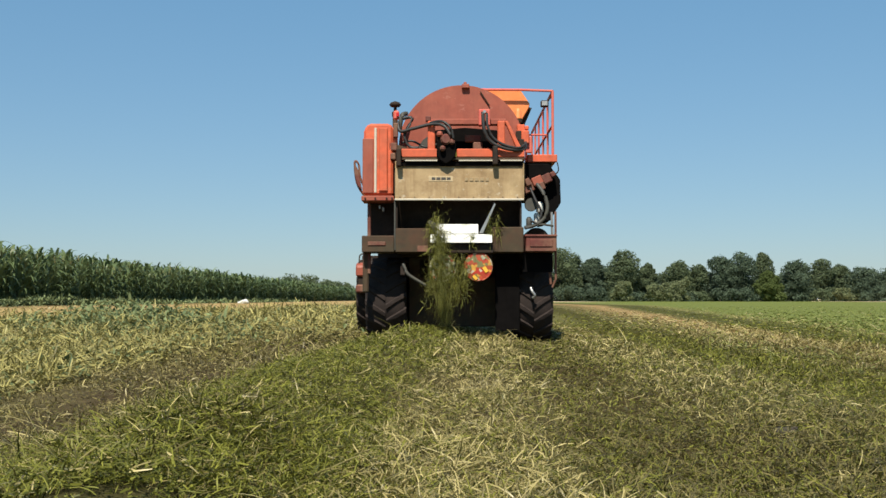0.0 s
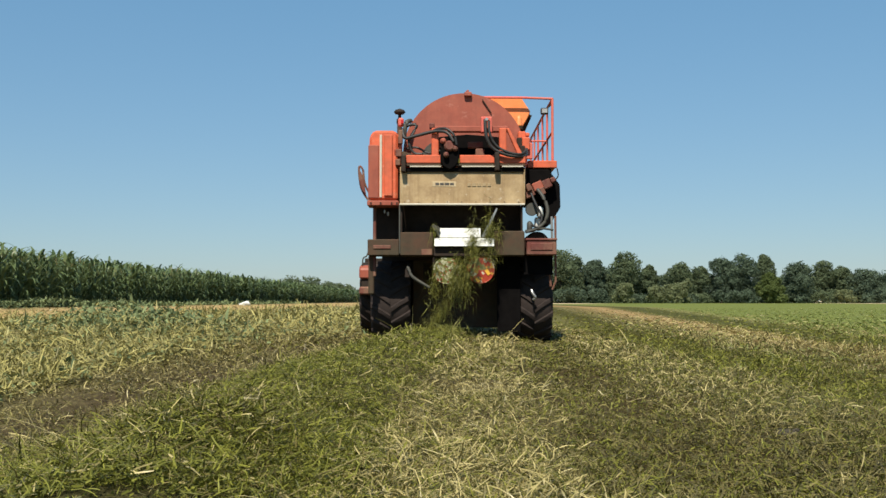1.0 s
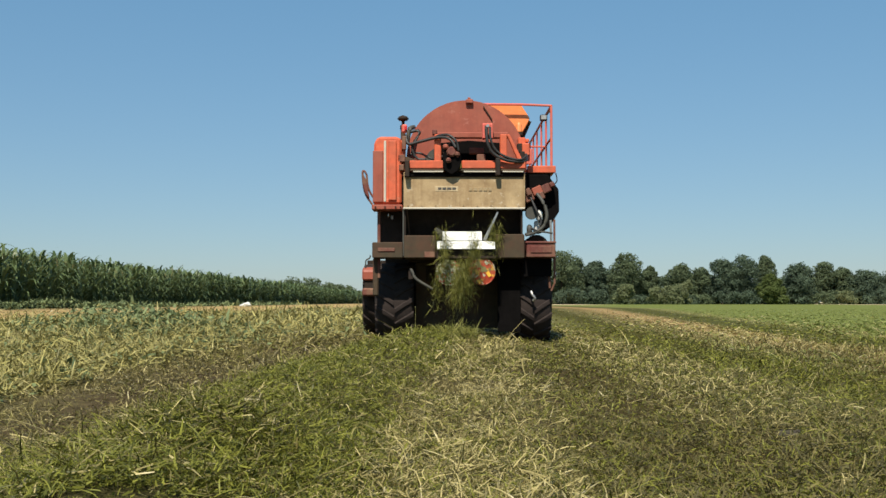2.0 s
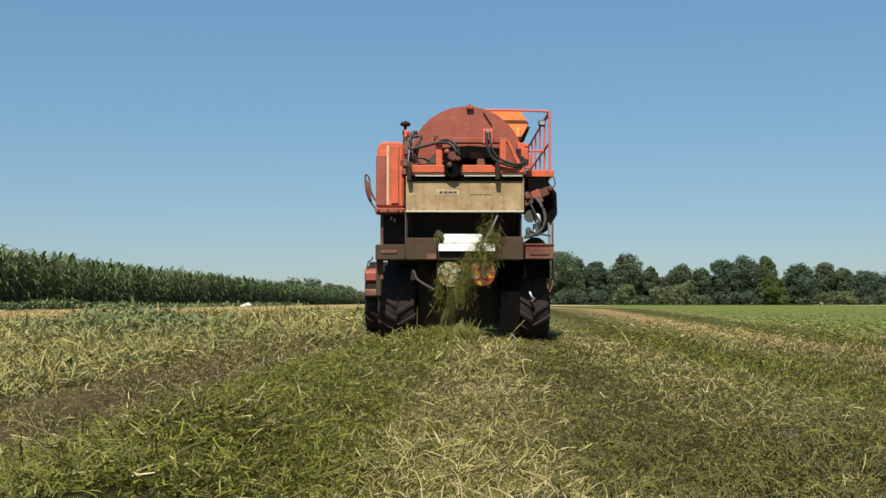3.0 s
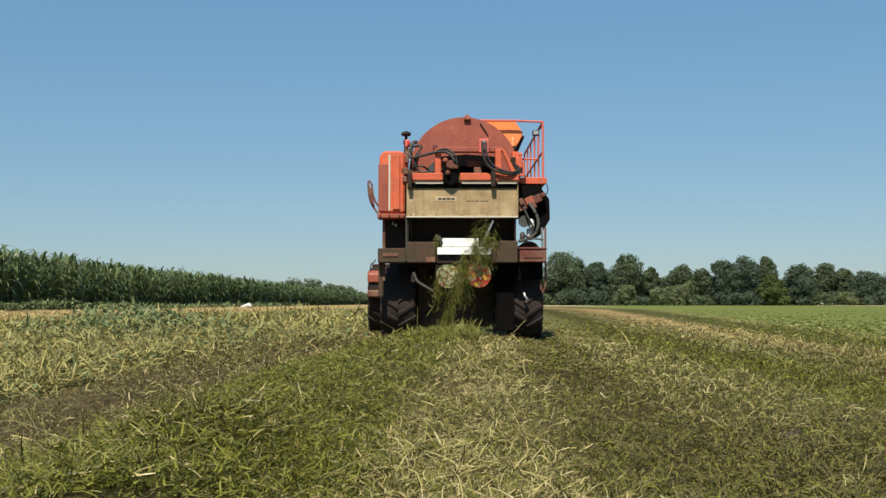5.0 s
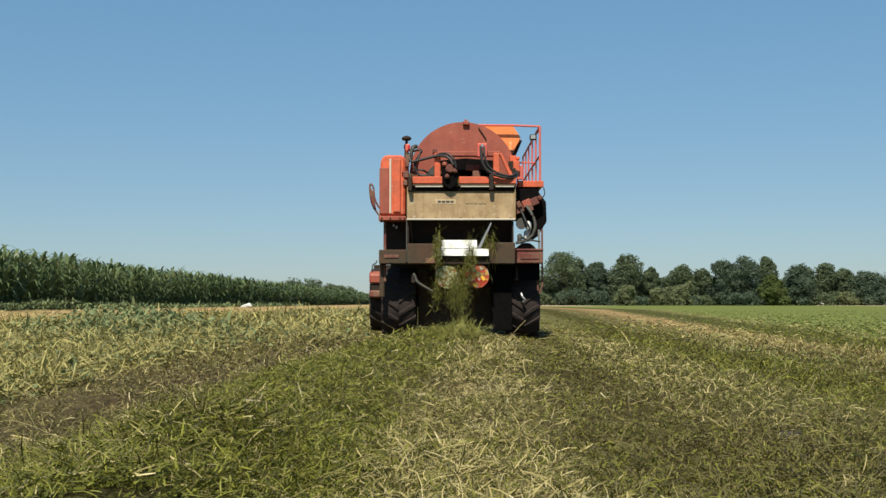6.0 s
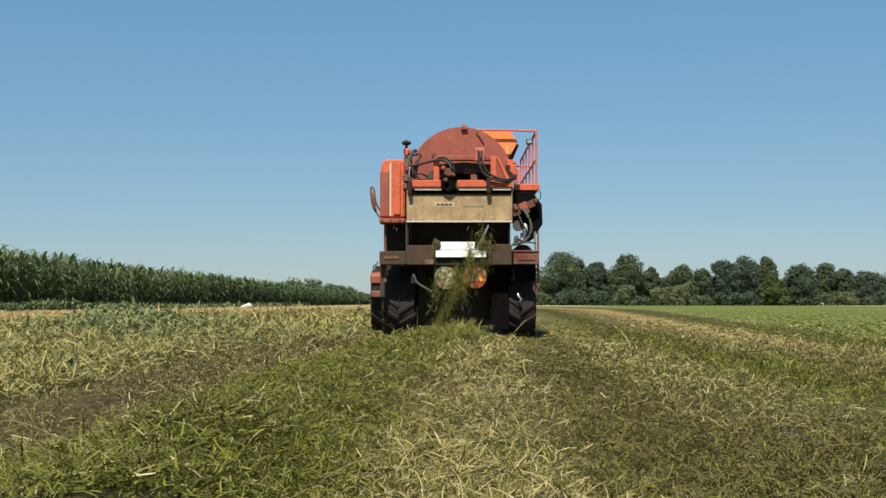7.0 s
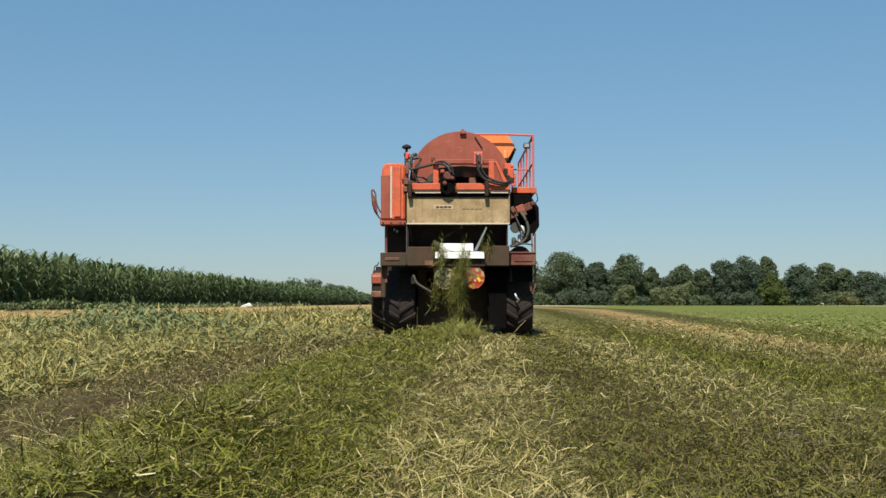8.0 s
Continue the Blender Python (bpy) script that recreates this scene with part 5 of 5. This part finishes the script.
def hanging_vines():
    """Vines caught on the chute, riding with the machine."""
    g = np.random.default_rng(61)
    for x, y, z, n, size in ((-0.42, -0.2, 0.86, 60, (0.10, 0.06, 0.34)), (-0.12, -0.2, 0.84, 120, (0.13, 0.08, 0.36)), (0.05, -0.19, 0.9, 90, (0.12, 0.08, 0.34)), (-0.32, -0.2, 1.16, 30, (0.16, 0.03, 0.16)), (0.20, -0.24, 1.52, 26, (0.05, 0.03, 0.13)), (0.08, -0.2, 1.02, 50, (0.09, 0.03, 0.2)), (-0.43, -0.2, 1.68, 20, (0.06, 0.04, 0.16)),
                             (0.46, -0.18, 1.68, 22, (0.05, 0.04, 0.24)), (0.58, -0.08, 1.70, 26, (0.04, 0.04, 0.22)), (-0.02, -0.18, 1.2, 30, (0.09, 0.03, 0.14))):
        ob = new("caught_vines", clump_mesh(g, n, size))
        ob.parent, ob.location = HARVESTER, (x, y, z)
        tagged(ob, "green vines caught on the chute")


def stray_things():
    bm = bmesh.new()
    for k, (x, z, s) in enumerate(((0, 0.10, 0.18), (0.2, 0.12, 0.15), (-0.19, 0.08, 0.13), (0.09, 0.2, 0.11))):
        bmesh.ops.create_icosphere(bm, subdivisions=2, radius=s, matrix=Matrix.Translation((x, 0.05 * k, z)) @ Matrix.Diagonal((1.2, 0.7, 0.7, 1)))
    for v in bm.verts:
        v.co += noise.noise_vector(v.co * 5) * 0.06
    me = bpy.data.meshes.new("white_bag")
    bm.to_mesh(me)
    bm.free()
    me.materials.append(M_WHITE)
    ob = new("white_bag", me)
    ob.location = (-11.4, 62.0, float(land(-11.2, 61.5)) - 0.02)
    tagged(ob, "crumpled white bag lying by the maize", "bag")
    bm = bmesh.new()
    bmesh.ops.create_icosphere(bm, subdivisions=3, radius=0.05, matrix=Matrix.Diagonal((1.3, 0.9, 0.6, 1)))
    for v in bm.verts:
        v.co += noise.noise_vector(v.co * 14) * 0.035
    me = bpy.data.meshes.new("soil_clod")
    bm.to_mesh(me)
    bm.free()
    me.materials.append(M_SOIL)
    ob = new("soil_clod", me)
    ob.location = (1.60, 4.95, float(land(1.60, 4.95)) - 0.005)
    tagged(ob, "dark clod of soil among the stubble", "clod")


field_cover()
standing_crop()
edge_weeds()
maize()
wood()
hanging_vines()
stray_things()


# ---- what moves ----
INSECTS = []


def insects():
    """Flies that cross before the lens: time, place, heading."""
    def fly():
        root = tagged(new("flying_insect"), "small dark insect flying over the field", "insect", "insects in the air")
        part("body", lathe([(-0.006, 0.0), (-0.004, 0.0018), (0.0, 0.0026), (0.004, 0.002), (0.006, 0.0)], "x", 8), M_HOSE, root)
        for side in (-1, 1):
            bm = bmesh.new()
            low = [bm.verts.new((a, side * b, 0.002 + 0.3 * b)) for a, b in ((0.002, 0.001), (0.003, 0.007), (-0.001, 0.009), (-0.003, 0.002))]
            top = [bm.verts.new(v.co + Vector((0, 0, 0.0003))) for v in low]
            bm.faces.new(low)
            bm.faces.new(top[::-1])
            for i in range(4):
                bm.faces.new((low[i], top[i], top[(i + 1) % 4], low[(i + 1) % 4]))
            part("wing", bm, M_GREY, root)
        return root
    first = fly()
    for k, (t, x, y, z, vx, vz) in enumerate(((1.5, 0.70, 4.0, 0.96, 6.0, -0.4), (1.52, 0.78, 3.9, 0.92, 7.0, 0.5), (3.5, -1.22, 4.0, 1.02, -6.0, 0.3), (4.5, -0.55, 4.0, 1.01, -7.0, 0.2),
                                              (4.5, 0.74, 4.0, 1.37, 6.5, 0.6), (6.5, 0.73, 4.0, 0.95, 7.0, -0.3), (6.6, -0.06, 1.2, 0.89, 7.0, -1.0), (6.6, -0.418, 1.2, 0.936, 6.5, -0.8), (7.0, 1.05, 4.0, 0.94, 6.0, 0.4))):
        ob = first if k == 0 else copy_thing(first, Matrix())
        INSECTS.append((ob, t, x, y, z, vx, vz))


insects()

WAY = [(0.0, 0.286, 16.000, -0.50), (0.5, 0.302, 16.235, -0.32), (1.0, 0.318, 16.494, -0.10), (1.5, 0.333, 16.762, 0.06), (2.25, 0.350, 17.130, 0.22), (3.0, 0.359, 17.490, 0.33), (3.5, 0.352, 17.725, 0.29),
       (4.0, 0.342, 17.985, 0.26), (4.5, 0.334, 18.250, 0.25), (5.25, 0.324, 18.630, 0.12), (6.0, 0.314, 19.010, 0.02), (6.5, 0.300, 19.290, -0.06), (7.0, 0.290, 19.565, -0.09), (7.5, 0.280, 19.840, -0.09), (8.0, 0.276, 20.085, -0.09)]


def where(t):
    ts = [w[0] for w in WAY]
    return [float(np.interp(t, ts, [w[k] for w in WAY])) for k in (1, 2, 3)]


CLUMPS = []


def vine_clumps():
    """Tufts of threshed vines that the machine drops on the swath."""
    g = np.random.default_rng(71)
    meshes = [clump_mesh(g, 150, (0.12, 0.10, 0.44)) for _ in range(3)] + [clump_mesh(g, 105, (0.09, 0.08, 0.36)) for _ in range(2)]
    for k in range(64):
        side = (-0.34 if k < 8 else (0.34, 0.36, 0.30, -0.34, 0.36)[k % 5]) + g.normal(0, 0.04)     # over the chute's one end at first, then mostly along the guide bar
        ob = new("vine_clump", meshes[k % 5])
        tagged(ob, "tuft of green threshed vines dropped on the swath", "vines", "dropped vine tufts")
        CLUMPS.append((ob, -0.45 + 0.133 * k + g.normal(0, 0.03), side, (0.02 if side > 0 else -0.22) + g.normal(0, 0.06), g.uniform(-20, 20), g.uniform(-40, 40)))


vine_clumps()


def clump_rows(start, side, dx, lean, spin):
    """Rides inside the machine, slides over the chute, falls, then lies on the swath."""
    def at(t, y, z, l, s, x=side):
        hx, hy, _ = where(t)
        return pose(hx + x, hy + y, z, l, 0, s)
    drop, fall = 1.60, 0.485
    hx, hy, _ = where(start + fall)
    rest = pose(hx + dx - 0.05, hy - 0.42, 0.115, 82, 0, spin + 20)

    def state(t):
        if t <= start - 0.4:
            return at(t, 1.5, 2.0, 0, 0)
        if t <= start - 0.15:
            f = (t - start + 0.4) / 0.25
            return at(t, 1.5 - 1.2 * f, 2.0 - 0.58 * f * f, 0, 0)
        if t <= start:
            f = (t - start + 0.15) / 0.15
            return at(t, 0.30 - 0.60 * f, 1.42 + (drop - 1.42) * math.sin(f * math.pi / 2), lean * f * 0.3, 0, side + (0.10 if side > 0 else 0) * (1 - f))
        if t < start + fall:
            s = t - start
            f = s / fall
            bx, by, _ = where(start)
            return pose(bx + side + (dx - 0.05 - side) * min(1.0, 1.5 * f), by - 0.30 - 0.12 * f, drop - 0.5 * s - 4.9 * s * s, lean * 0.3 + (60 - lean * 0.3) * f ** 3, 0, spin * f)
        return rest
    marks = sorted({0.0, 8.0, *[round(min(8.0, max(0.0, start + d)), 3) for d in (-0.4, -0.28, -0.15, -0.08, 0.0, 0.1, 0.2, 0.3, 0.4, 0.5, fall, fall + 0.1)], *[q for q in (1, 2, 3, 4, 5, 6, 7) if q < start - 0.45]})
    return [(t, state(t)) for t in marks]


def motions():
    walk(HARVESTER, [(t, pose(x, y, 0, 0, 0, a)) for t, x, y, a in WAY])
    for wheel, r in zip(WHEELS, (0.66, 0.66, 0.72, 0.72)):
        x, y, z = wheel.location
        walk(wheel, [(t, pose(x, y, z, -math.degrees((wy - 16.0) / r), 0, 0)) for t, wx, wy, a in WAY])
    for ob, t, x, y, z, vx, vz in INSECTS:
        a = 0 if vx > 0 else 180
        walk(ob, [(0.0, pose(x - vx * 0.5 - math.copysign(0.8 * (t - 0.5), vx), y, z - vz * 0.5, 0, 0, a)), (t - 0.5, pose(x - vx * 0.5, y, z - vz * 0.5, 0, 0, a)), (t, pose(x, y, z, 0, 0, a)),
                  (t + 0.5, pose(x + vx * 0.5, y, z + vz * 0.5, 0, 0, a)), (8.0, pose(x + vx * 0.5 + math.copysign(0.8 * (7.5 - t), vx), y, z + vz * 0.5, 0, 0, a))])
    for ob, start, side, dx, lean, spin in CLUMPS:
        walk(ob, clump_rows(start, side, dx, lean, spin))


motions()
